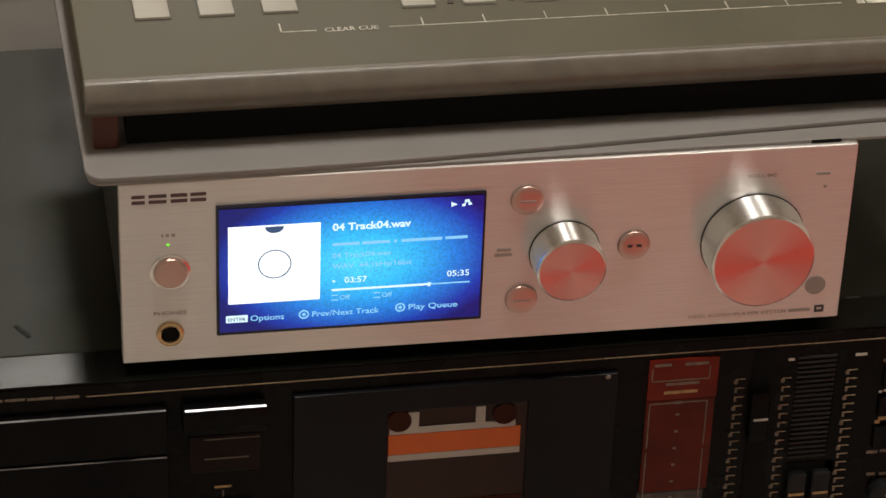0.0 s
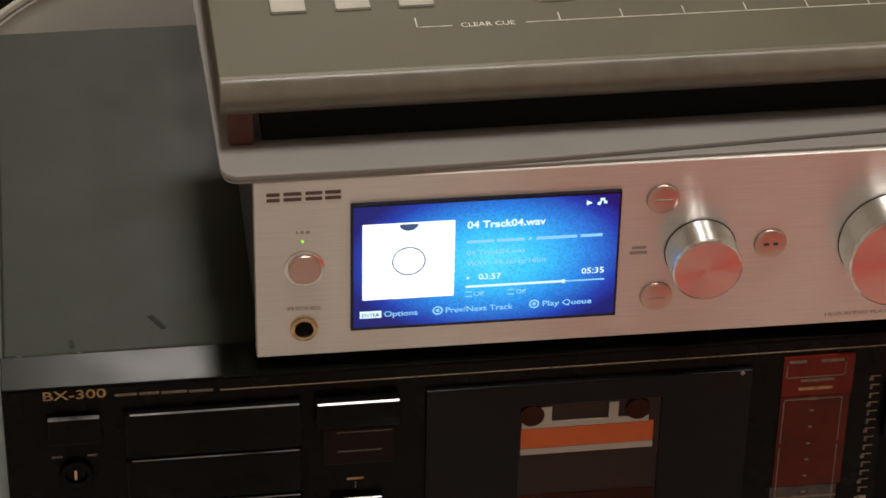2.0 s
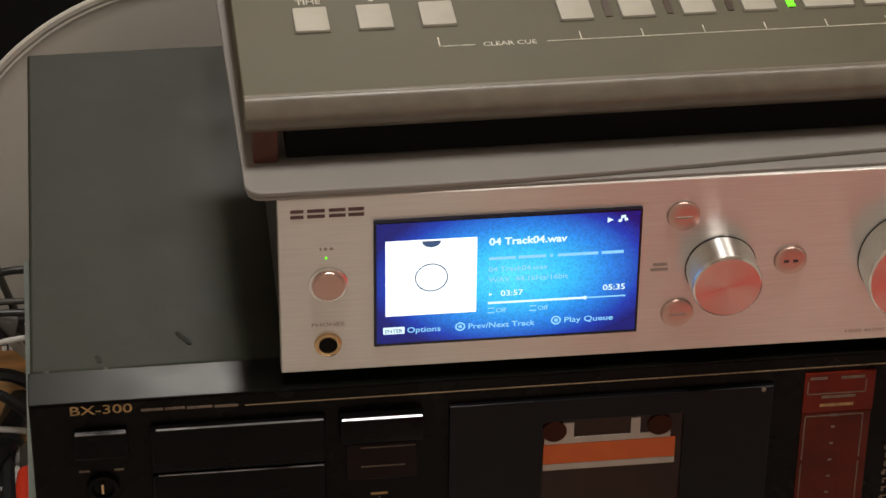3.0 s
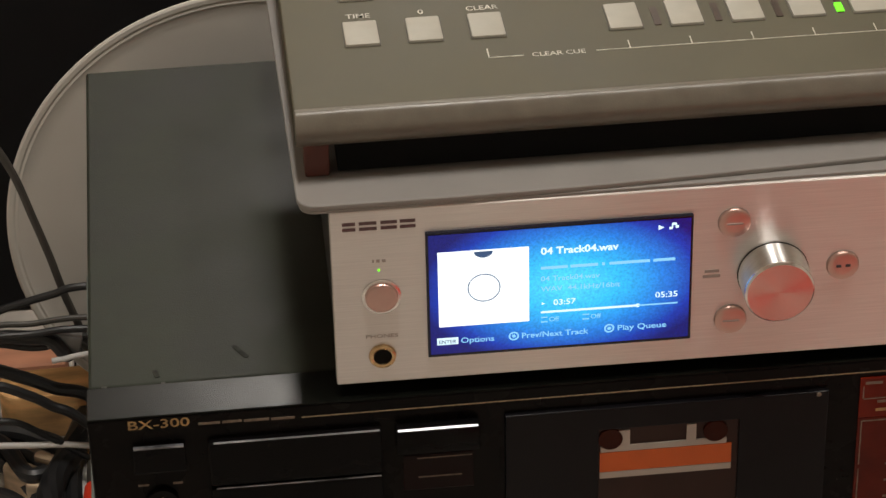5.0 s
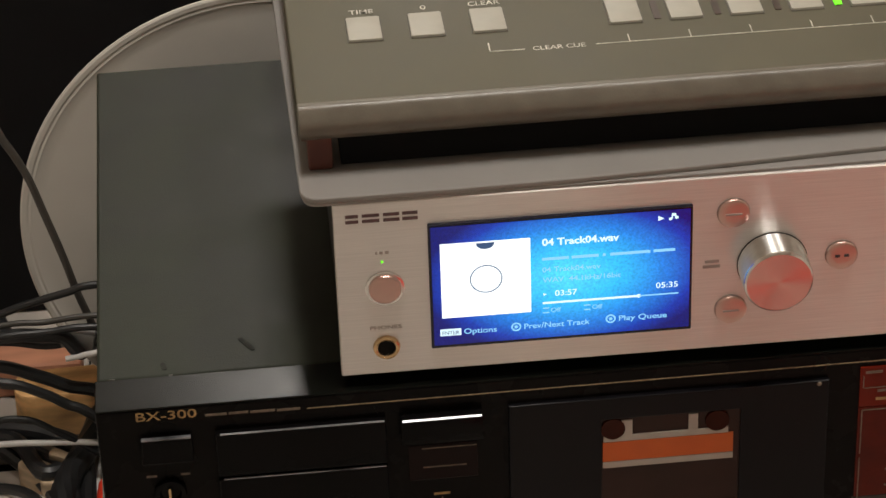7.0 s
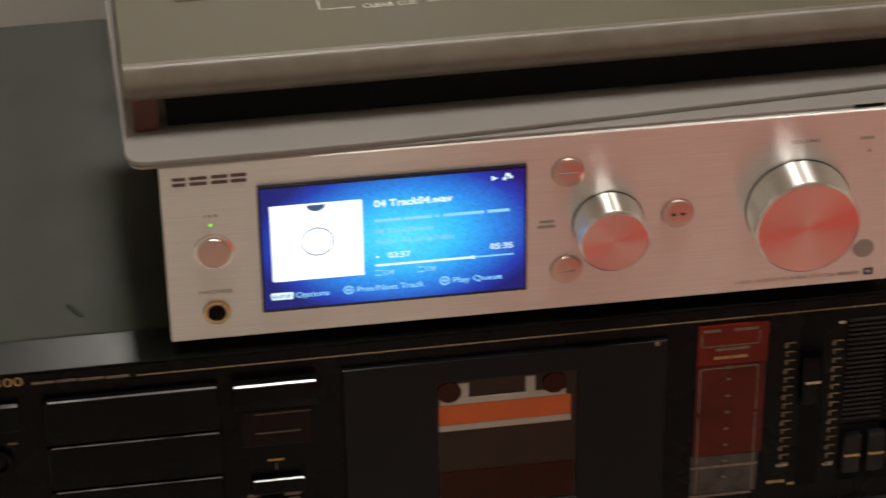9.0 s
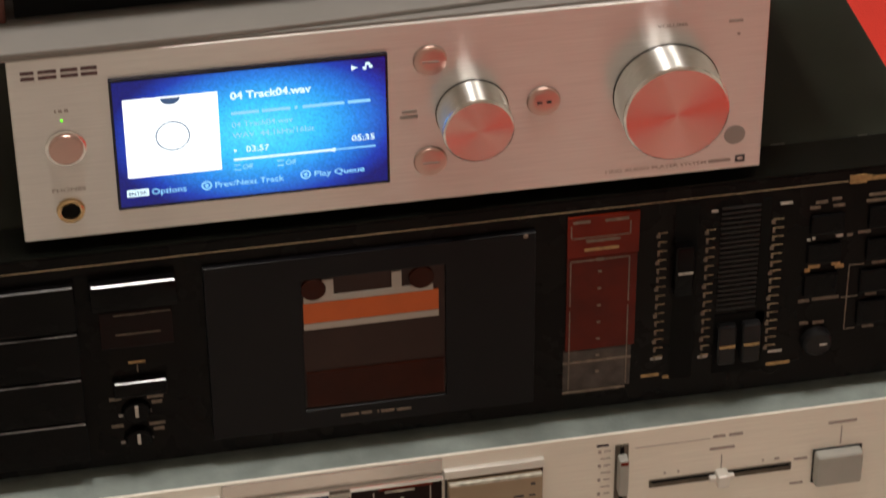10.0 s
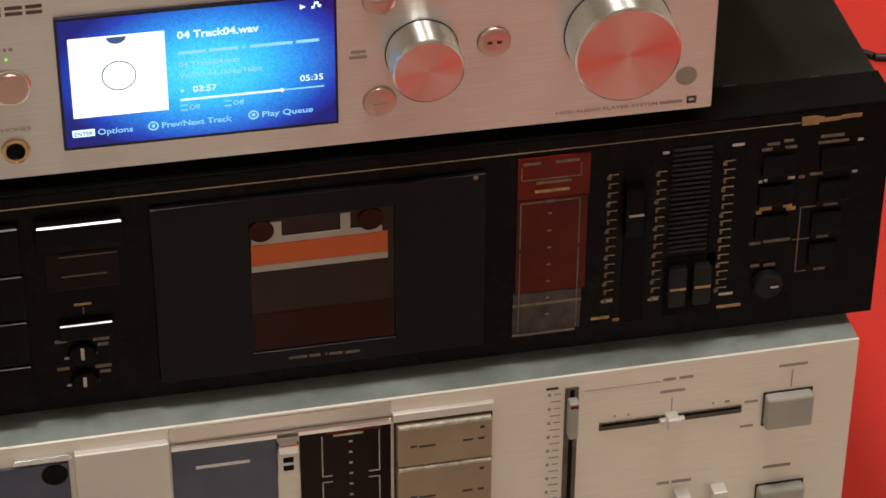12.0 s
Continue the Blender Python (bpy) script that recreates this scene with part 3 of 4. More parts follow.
    rows_z = (-0.0122, -0.0330, -0.0538, -0.0742, -0.0935)
    for z1, z0 in zip(rows_z, rows_z[1:]):
        k = part("transport_key", box(-0.1720, -0.1078, -0.0036, 0.001, z0 + 0.0012, z1, 0.0012, 3), BLACK_KEY, th, "", True)
        # added strip: a patchy pale colour stands for the faint edge highlight
        part("key_edge", box(-0.1700, -0.1085, -0.0034, -0.0025, z1 - 0.00018, z1 + 0.0002, 0.00015, 3), DIM_EDGE_GLINT, k, "upper edge with a faint highlight put in as pale metal", True)
    # narrow column beside the tape door
    k = part("eject_key", box(-0.1025, -0.0714, -0.0048, 0.001, -0.0235, -0.0122, 0.0008, 2), BLACK_KEY, th, "", True)
    # added pale strip, sloped towards the lamp, for the edge's highlight
    part("key_edge", chamfer(-0.1018, -0.0720, -0.0052, -0.0117, 0.0009), EDGE_GLINT, k, "bevelled edge with a highlight put in as pale metal")
    part("key_line", box(-0.0948, -0.0740, -0.0013, 0.0005, -0.0282, -0.0278, 0.0001), DIM_INK, th)
    part("counter_window", box(-0.1000, -0.0735, -0.0010, 0.001, -0.0430, -0.0265, 0.0004), DARK_RED, th, "dark red tape counter window")
    part("counter_line", bars([(-0.0945, -0.0780, -0.0368)], -0.0010, 0.0005), DIM_INK, th)
    prints("label_bar", [(-0.0908, -0.0845, -0.0505)], y, 0.0010, GOLD_INK, th)
    prints("label_bar", [(-0.0878, -0.0873, -0.0535)], y, 0.0030, DIM_INK, th)
    k = part("reset_key", box(-0.0972, -0.0772, -0.0026, 0.001, -0.0650, -0.0578, 0.0008), BLACK_KEY, th)
    part("key_edge", chamfer(-0.0966, -0.0778, -0.0031, -0.0577, 0.0007), EDGE_GLINT, k, "bevelled edge with a highlight put in as pale metal")
    for z, h in ((-0.0728, 0.0042), (-0.0855, 0.0034)):
        k = part("rotary_switch", lathe([(0, 0.003), (0.0042, 0.003), (0.0048, 0.0024), (0.0055, 0), (0, 0)], 24, facing(-0.0893, 0, z)), BLACK_KEY, th, "", True)
        part("pointer", box(-0.0900, -0.0887, -0.0036, -0.0024, z - 0.0010, z + h, 0.0003), PALE_INK, k)
        prints("label_bar", [(-0.0960, -0.0926, z - 0.0018), (-0.0860, -0.0838, z - 0.0008)], y, 0.0009, PALE_INK, th)
        prints("label_bar", [(-0.0990, -0.0945, z + 0.0062), (-0.0850, -0.0790, z + 0.0056), (-0.0835, -0.0795, z + 0.0030)], y, 0.0014, DIM_INK, th)
    # tape door with its window
    door = part("tape_door", framed_plate(-0.0615, 0.0608, -0.0900, -0.0112, -0.0262, 0.0270, -0.0812, -0.0212, -0.0022, 0.003, 0.0005), DOOR, th, "charcoal plastic tape door")
    prints("door_print", [(-0.0133, -0.0065, -0.0852), (-0.0055, -0.0015, -0.0852), (0.0005, 0.0012, -0.0852), (0.0020, 0.0070, -0.0854), (0.0080, 0.0135, -0.0856)], -0.0022, 0.0011, DIM_INK, door)
    part("hinge_mark", lathe([(0, 0.0004), (0.0008, 0.0003), (0.001, 0), (0, 0)], 12, facing(0.0570, -0.0022, -0.0125)), DIM_INK, door)
    part("tape_well", box(-0.0265, 0.0273, 0.0026, 0.0034, -0.0816, -0.0208), HOLE, th)
    # level meter
    part("meter_glass", box(0.0730, 0.0998, -0.0008, 0.001, -0.0690, -0.0262, 0.0003), RED_GLASS, th, "dark red meter glass")
    part("meter_top", box(0.0730, 0.1002, -0.0009, 0.001, -0.0260, -0.0078, 0.0003), RED_GLASS_HI, th, "bright red meter head")
    part("meter_foot", box(0.0722, 0.0985, -0.0008, 0.001, -0.0880, -0.0692, 0.0003), GREY_GLASS, th, "smoky grey meter foot")
    y = -0.0009
    for x in (0.0742, 0.0965):
        for z0, z1 in ((-0.0480, -0.0275), (-0.0870, -0.0500)):
            part("meter_line", box(x, x + 0.0004, y - 0.0002, y + 0.0001, z0, z1), DIM_INK, th)
        part("meter_line", box(x, x + 0.0004, y - 0.0002, y + 0.0001, -0.0170, -0.0115), DIM_INK, th)
    prints("meter_line", [(0.0747, 0.0964, -0.0275), (0.0747, 0.0964, -0.0172)], y, 0.0004, DIM_INK, th)
    prints("meter_print", [(0.0750, 0.0815, -0.0100), (0.0870, 0.0960, -0.0102), (0.0800, 0.0930, -0.0188), (0.0840, 0.0870, -0.0275)], y, 0.0011, DIM_INK, th)
    prints("meter_print", [(0.0795, 0.0925, -0.0226)], y, 0.0012, GOLD_INK, th)
    prints("meter_tick", [(0.0848, 0.0862, -0.0330 - 0.0078 * k) for k in range(7)], y, 0.0008, DIM_INK, th)
    prints("meter_foot_line", [(0.0722, 0.0965, -0.0886), (0.0722, 0.0985, -0.0745)], y, 0.0009, DIM_INK, th)
    # record level slider and output sliders
    y = 0.0
    part("slider_slot", box(0.1140, 0.1228, -0.0003, 0.001, -0.0885, -0.0075), HOLE, th)
    k = part("slider_knob", box(0.1135, 0.1208, -0.0050, 0.0005, -0.0465, -0.0240, 0.0015, 3), BLACK_KEY, th, "", True)
    part("knob_line", box(0.1146, 0.1202, -0.0053, -0.004, -0.0360, -0.0351), PALE_INK, k)
    part("slider_slot", box(0.1470, 0.1505, -0.0003, 0.001, -0.0660, -0.0090), HOLE, th)
    for k in range(22):
        part("rib", box(0.1315, 0.1465, -0.0007, 0.001, -0.0110 - 0.0022 * k - 0.0011, -0.0110 - 0.0022 * k, 0.0002, 1), RIB, th)
    part("slider_slot", box(0.1308, 0.1505, -0.0003, 0.001, -0.0880, -0.0605), HOLE, th)
    for x in (0.1318, 0.1414):
        k = part("slider_knob", box(x, x + 0.0074, -0.0040, 0.0005, -0.0825, -0.0640, 0.0018, 3), KNOB_BLACK, th, "", True)
        part("knob_line", box(x + 0.0006, x + 0.0068, -0.0043, -0.003, -0.0738, -0.0728), GOLD_INK, k)
    for xl, xr, z0, z1, n in ((0.1075, 0.1112, -0.0195, -0.0768, 15), (0.1260, 0.1295, -0.0205, -0.0785, 15), (0.1515, 0.1558, -0.0190, -0.0778, 16)):
        sp, sp2 = [], []
        for k in range(n):
            z = z0 + (z1 - z0) * k / (n - 1)
            sp.append((xl, xr, z))
            sp2.append((xl if k % 3 else xl - 0.0006, xl + 0.0009, z - 0.0012))
        prints("scale_tick", sp, y, 0.00042, TICK_INK, th)
        prints("scale_number", sp2, y, 0.0016, DIM_INK, th)
    prints("label_bar", [(0.1065, 0.1110, -0.0778), (0.1250, 0.1290, -0.0795), (0.1530, 0.1585, -0.0810), (0.1275, 0.1300, -0.0122), (0.1540, 0.1585, -0.0122)], y, 0.0011, PALE_INK, th)
    prints("label_bar", [(0.1030, 0.1100, -0.0855), (0.1115, 0.1195, -0.0872), (0.1525, 0.1620, -0.0870)], y, 0.0013, GOLD_INK, th)
    # right: push keys with their print
    for x0, x1, z0, z1 in ((0.1660, 0.1790, -0.0275, -0.0190), (0.1885, 0.2015, -0.0275, -0.0180), (0.1655, 0.1785, -0.0412, -0.0322),
                           (0.1885, 0.2005, -0.0420, -0.0325), (0.1650, 0.1780, -0.0562, -0.0458), (0.1870, 0.1985, -0.0570, -0.0468), (0.1870, 0.1985, -0.0720, -0.0612)):
        part("push_key", box(x0, x1, -0.0016, 0.001, z0, z1, 0.0006), BLACK_KEY, th)
    part("mode_knob", lathe([(0, 0.004), (0.0048, 0.004), (0.0056, 0.0032), (0.0060, 0), (0, 0)], 28, facing(0.1716, 0, -0.0775)), KNOB_BLACK, th, "", True)
    prints("knob_mark", [(0.1722, 0.1752, -0.0775)], -0.0040, 0.0008, PALE_INK, th)
    prints("label_bar", [(0.1675, 0.1722, -0.0136), (0.1738, 0.1775, -0.0128), (0.1655, 0.1695, -0.0158), (0.1745, 0.1790, -0.0158), (0.1880, 0.1970, -0.0127), (0.1872, 0.1990, -0.0154)], y, 0.0012, DIM_INK, th)
    prints("label_bar", [(0.2025, 0.2045, -0.0158), (0.1765, 0.1792, -0.0298), (0.1652, 0.1665, -0.0302), (0.1672, 0.1685, -0.0298), (0.2015, 0.2035, -0.0301)], y, 0.0011, PALE_INK, th)
    prints("label_bar", [(0.1850, 0.1900, -0.0293), (0.1808, 0.1830, -0.0300)], y, 0.0012, DIM_INK, th)
    prints("label_bar", [(0.1665, 0.1710, -0.0428), (0.1755, 0.1790, -0.0424), (0.1652, 0.1672, -0.0444), (0.1770, 0.1805, -0.0440)], y, 0.0016, GOLD_INK, th)
    prints("label_bar", [(0.1635, 0.1680, -0.0586), (0.1690, 0.1795, -0.0583), (0.1648, 0.1682, -0.0692), (0.1700, 0.1745, -0.0695)], y, 0.0013, DIM_INK, th)
    prints("label_bar", [(0.1915, 0.1970, -0.0441), (0.1900, 0.1945, -0.0588), (0.1900, 0.1945, -0.0741)], y, 0.0011, DIM_INK, th)
    b = box(0.1825, 0.1829, y - 0.0002, y + 0.0002, -0.0741, -0.0440)
    b = box(0.1825, 0.1885, y - 0.0002, y + 0.0002, -0.0444, -0.0440, bm=b)
    b = box(0.1805, 0.1870, y - 0.0002, y + 0.0002, -0.0592, -0.0588, bm=b)
    part("bracket_line", box(0.1825, 0.1870, y - 0.0002, y + 0.0002, -0.0745, -0.0741, bm=b), DIM_INK, th)
    return th


build_black_deck()


def build_cassette():
    """The tape that shows in the door's window."""
    th = thing("cassette", Matrix.Translation((0, -0.0016, 0)), (0, 0.001, -0.0816), "brown cassette with an orange and cream label behind the deck window", "cassette")
    part("shell", box(-0.0262, 0.0270, 0.0004, 0.0026, -0.0812, -0.0212), TAPE_SHELL, th)
    part("lower_window", box(-0.0255, 0.0262, -0.0002, 0.0006, -0.0800, -0.0640, 0.0002), TAPE_DARK, th)
    part("orange_label", box(-0.0258, 0.0245, -0.0003, 0.0006, -0.0410, -0.0320, 0.0001), TAPE_ORANGE, th, "orange label stripe")
    part("cream_label", box(-0.0258, 0.0245, -0.0003, 0.0006, -0.0440, -0.0412, 0.0001), TAPE_WHITE, th, "cream label stripe")
    b = box(-0.0255, 0.0225, -0.0003, 0.0006, -0.0318, -0.0292, 0.0001)
    b = box(-0.0186, -0.0144, -0.0003, 0.0006, -0.0292, -0.0222, 0.0001, bm=b)
    part("label_tab", box(0.0072, 0.0108, -0.0003, 0.0006, -0.0292, -0.0218, 0.0001, bm=b), TAPE_WHITE, th, "cream label tabs")
    for x in (-0.0218, 0.0182):
        part("reel_hub", lathe([(0, 0.0010), (0.0046, 0.0010), (0.0048, 0), (0, 0)], 24, facing(x, 0.0004, -0.0258)), TAPE_DARK, th)


build_cassette()

# ---- the hard-disk player with the lit screen ----
PL_M = Matrix.Translation((0, 0.0012, 0)) @ Matrix.Rotation(-0.0090, 4, "Z")
PX0, PX1, PZ0, PZ1 = -0.1232, 0.1448, 0.0059, 0.0807


def knob(th, x, z, r, depth):
    part("knob_gap", lathe([(r + 0.0003, 0.0005), (r + 0.0003, 0.0), (0, 0)], 64, facing(x, -0.0001, z)), ALU_DARK, th, "thin dark gap round the knob")
    side = lathe([(r, 0.0005), (r, depth - 0.0011)], 96, facing(0, 0, 0))
    k = part("knob", side, KNOB_SIDE, None, "turned aluminium knob", True)
    k.parent, k.location = th, Vector((x, 0, z)) - BASE[th]
    BASE[k] = Vector((0, 0, 0))
    part("knob_rim", lathe([(r, depth - 0.0011), (r - 0.0002, depth - 0.0006), (r - 0.0009, depth)], 96, facing(0, 0, 0)), ALU_TURNED, k, "bright chamfered rim", True)
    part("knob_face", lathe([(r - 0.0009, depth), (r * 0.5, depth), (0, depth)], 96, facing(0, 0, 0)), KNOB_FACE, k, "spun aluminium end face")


# end face colour is pinkened to strengthen the red rug's reflection
KNOB_FACE = mat("rug_tinted_aluminium_face", (0.72, 0.57, 0.53), 0.22, 1.0, 0.03, 60, aniso=1.0, tangent="Y")
KNOB_SIDE = mat("turned_aluminium_side", (0.82, 0.82, 0.80), 0.44, 1.0, 0.05, 300, stretch=(1, 3, 1), aniso=1.0, tangent="Y")


def build_player():
    th = thing("audio_player", PL_M, (0, 0.1, 0.0003), "brushed silver hard-disk audio player with a lit blue screen", "audio player")
    part("body", box(PX0 + 0.0015, PX1 - 0.0015, 0.0062, 0.238, PZ0, PZ1 - 0.0012, 0.001), SIDE, th, "dark grey metal body")
    part("face", box(PX0, PX1, 0.0, 0.0065, PZ0, PZ1, 0.0008, 3), ALU, th, "brushed aluminium face plate")
    for x in (PX0 + 0.03, PX1 - 0.03):
        for y in (0.03, 0.20):
            part("foot", lathe([(0, PZ0), (0.011, PZ0), (0.010, 0.0003), (0, 0.0003)], 20, Matrix.Translation((x, y, 0))), RUBBER, th)
    # maker's mark as plain shapes
    for x0, x1 in ((-0.1187, -0.1140), (-0.1127, -0.1064), (-0.1050, -0.0991), (-0.0981, -0.0925)):
        part("maker_mark", bars([(x0, x1, 0.0754), (x0, x1, 0.0731)], 0, 0.0013), MARK, th, "faded maroon maker's mark")
    # power key, its lamp, headphone socket
    part("power_ring", lathe([(0.0072, 0.0), (0.0072, 0.0005), (0.0063, 0.0008), (0, 0.0002)], 40, facing(-0.1056, -0.0001, 0.0440)), ALU_TURNED, th, "bright ring", True)
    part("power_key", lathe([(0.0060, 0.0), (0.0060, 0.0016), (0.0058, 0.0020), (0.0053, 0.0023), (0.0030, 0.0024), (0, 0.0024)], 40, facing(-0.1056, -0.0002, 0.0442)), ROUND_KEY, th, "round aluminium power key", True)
    part("power_lamp", lathe([(0.0005, 0), (0.0004, 0.0003), (0, 0.0004)], 12, facing(-0.1062, -0.0001, 0.0552)), LED_GREEN, th, "tiny lit green lamp")
    prints("label_bar", [(-0.1085, -0.1078, 0.0592), (-0.1070, -0.1058, 0.0592), (-0.1050, -0.1036, 0.0592)], 0, 0.0012, INK_FAINT, th)
    part("label_letters", fit_text("PHONES", facing(-0.1118, -0.0001, 0.0258), 0.0118, 0.0016), INK_FAINT, th)
    b = lathe([(0.0031, 0.0002), (0.0034, 0.0010), (0.0041, 0.0014), (0.0048, 0.0011), (0.0051, 0.0)], 36, facing(-0.1060, -0.0001, 0.0178))
    part("phones_socket", b, JACK_GOLD, th, "gold-rimmed headphone socket", True)
    part("socket_hole", lathe([(0.0033, 0.0004), (0, 0.0004)], 28, facing(-0.1060, -0.0001, 0.0178)), HOLE, th)
    # screen
    x0, x1, z0, z1 = -0.0893, 0.0077, 0.0162, 0.0702
    sc = part("screen_glass", box(x0, x1, -0.0014, 0.001, z0, z1, 0.0005), BEZEL, th, "glossy black glass")
    b = bmesh.new()
    b.faces.new([b.verts.new(c) for c in ((x0 + 0.0010, -0.00155, z0 + 0.0014), (x1 - 0.0010, -0.00155, z0 + 0.0014), (x1 - 0.0010, -0.00155, z1 - 0.0010), (x0 + 0.0010, -0.00155, z1 - 0.0010))])
    part("lit_panel", b, SCREEN, sc, "lit blue panel")
    y = -0.0018
    art = box(-0.0851, -0.0521, y, -0.0015, 0.0296, 0.0618)
    part("cover_art", art, ART_WHITE, sc, "white cover picture with a disc outline")
    ring = lathe([(0.0056, 0), (0.0056, 0.0001), (0.0060, 0.0001), (0.0060, 0)], 48, facing(-0.0685, y - 0.0001, 0.0457))
    part("art_ring", ring, ART_INK, sc)
    b = bmesh.new()
    pts = [(-0.0721, 0.0614), (-0.0651, 0.0614)] + [(-0.0686 + 0.0035 * math.cos(a), 0.0614 - 0.0028 * math.sin(a)) for a in (0.5, 1.0, 1.57, 2.1, 2.6)]
    b.faces.new([b.verts.new((px, y - 0.0002, pz)) for px, pz in pts])
    part("art_notch", b, ART_INK, sc)
    y = -0.0017
    part("track_title", fit_text("04 Track04.wav", facing(-0.0478, y, 0.0580), 0.0283, 0.0030, 0.03), TEXT_LIT, sc)
    prints("artist_bar", [(-0.0478, -0.0380, 0.0522), (-0.0370, -0.0270, 0.0522), (-0.0255, -0.0245, 0.0522), (-0.0228, -0.0080, 0.0522), (-0.0068, 0.0012, 0.0522)], y, 0.0010, TEXT_DIM, sc)
    part("file_line", fit_text("04 Track04.wav", facing(-0.0478, y, 0.0465), 0.0215, 0.0022), TEXT_DIM, sc)
    part("format_line", fit_text("WAV  44.1kHz/16bit", facing(-0.0478, y, 0.0420), 0.0290, 0.0022), TEXT_DIM, sc)
    b = bmesh.new()
    b.faces.new([b.verts.new((px, y - 0.0001, pz)) for px, pz in ((-0.0475, 0.0362), (-0.0462, 0.0368), (-0.0475, 0.0374))])
    part("play_mark", b, TEXT_LIT, sc)
    part("elapsed", fit_text("03:57", facing(-0.0432, y, 0.0358), 0.0082, 0.0025), TEXT_LIT, sc)
    part("total", fit_text("05:35", facing(-0.0058, y, 0.0358), 0.0082, 0.0025), TEXT_LIT, sc)
    part("progress_done", bars([(-0.0478, -0.0122, 0.0330)], y, 0.0007), TEXT_LIT, sc)
    part("progress_rest", bars([(-0.0122, 0.0026, 0.0330)], y, 0.0004), TEXT_DIM, sc)
    part("progress_dot", lathe([(0, 0.0002), (0.0008, 0.0001), (0.0008, 0)], 14, facing(-0.0122, y, 0.0330)), TEXT_LIT, sc)
    for xx in (-0.0478, -0.0325):
        part("mode_mark", join(bars([(xx, xx + 0.0024, 0.0307), (xx, xx + 0.0024, 0.0287)], y, 0.0003), fit_text("Off", facing(xx + 0.0030, y, 0.0287), 0.0038, 0.0020)), TEXT_DIM, sc)
    part("enter_badge", bars([(-0.0860, -0.0782, 0.0232)], y, 0.0028), TEXT_LIT, sc)
    part("enter_letters", fit_text("ENTER", facing(-0.0853, y - 0.0003, 0.0224), 0.0064, 0.0016), ART_INK, sc)
    part("hint_options", fit_text("Options", facing(-0.0772, y, 0.0220), 0.0122, 0.0024), TEXT_DIM, sc)
    part("hint_track", fit_text("Prev/Next Track", facing(-0.0548, y, 0.0222), 0.0245, 0.0024), TEXT_DIM, sc)
    part("hint_queue", fit_text("Play Queue", facing(-0.0195, y, 0.0226), 0.0180, 0.0024), TEXT_DIM, sc)
    for xx, zz in ((-0.0578, 0.0234), (-0.0226, 0.0238)):
        part("hint_mark", lathe([(0.0013, 0), (0.0013, 0.0001), (0.0019, 0.0001), (0.0019, 0)], 20, facing(xx, y, zz)), TEXT_DIM, sc)
        part("hint_dot", lathe([(0, 0.0001), (0.0007, 0.0001), (0.0007, 0)], 10, facing(xx, y, zz)), TEXT_DIM, sc)
    b = bmesh.new()
    b.faces.new([b.verts.new((px, y - 0.0001, pz)) for px, pz in ((-0.0052, 0.0650), (-0.0030, 0.0660), (-0.0052, 0.0672))])
    part("status_mark", b, TEXT_LIT, sc)
    part("status_mark", join(bars([(-0.0012, -0.0002, 0.0655), (0.0010, 0.0022, 0.0660), (-0.0002, 0.0014, 0.0672)], y, 0.0009), bars([(-0.0003, 0.0001, 0.0663)], y, 0.0016)), TEXT_LIT, sc)
    # selection keys and the two knobs
    for xx, zz, r in ((0.0227, 0.0653, 0.0060), (0.0634, 0.0436, 0.0060), (0.0225, 0.0232, 0.0060)):
        part("key_ring", lathe([(r + 0.0001, 0), (r + 0.0001, 0.0002), (0, 0.0002)], 36, facing(xx, -0.0001, zz)), INK_FAINT, th)
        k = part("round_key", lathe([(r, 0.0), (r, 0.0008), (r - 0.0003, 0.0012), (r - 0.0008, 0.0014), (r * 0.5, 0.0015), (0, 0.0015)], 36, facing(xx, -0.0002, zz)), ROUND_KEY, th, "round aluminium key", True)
        if zz == 0.0436:
            prints("key_print", [(xx - 0.0026, xx - 0.0008, zz + 0.0003), (xx + 0.0008, xx + 0.0026, zz + 0.0003)], -0.0018, 0.0010, INK, k)
        else:
            prints("key_print", [(xx - 0.0030, xx + 0.0030, zz)], -0.0018, 0.0006, INK_FAINT, k)
    prints("label_bar", [(0.0125, 0.0178, 0.0446), (0.0118, 0.0182, 0.0424)], 0, 0.0012, INK_FAINT, th)
    knob(th, 0.0377, 0.0422, 0.0129, 0.0139)
    knob(th, 0.1083, 0.0424, 0.0193, 0.0162)
    part("label_letters", fit_text("VOLUME", facing(0.1040, -0.0001, 0.0688), 0.0112, 0.0015), INK_FAINT, th)
    prints("label_bar", [(0.1300, 0.1352, 0.0690)], 0, 0.0012, INK_FAINT, th)
    part("standby_dot", lathe([(0.0007, 0), (0.0006, 0.0002), (0, 0.0002)], 12, facing(0.1338, -0.0001, 0.0635)), INK_FAINT, th)
    part("sensor_window", lathe([(0.0040, 0), (0.0039, 0.0003), (0, 0.0003)], 32, facing(0.1345, -0.0001, 0.0208)), SENSOR, th, "grey infrared sensor window")
    part("face_letters", fit_text("HDD AUDIO PLAYER SYSTEM", facing(0.0868, -0.0001, 0.0094), 0.0375, 0.0014), INK_FAINT, th)
    prints("label_bar", [(0.1252, 0.1335, 0.0101)], 0, 0.0013, INK_FAINT, th)
    b = framed_plate(0.1352, 0.1388, 0.0088, 0.0117, 0.1360, 0.1380, 0.0096, 0.0110, -0.0003, 0.0002)
    part("corner_mark", b, INK, th)


SENSOR = mat("grey_sensor_plastic", (0.33, 0.28, 0.26), 0.35, 0, 0.05)
build_player()


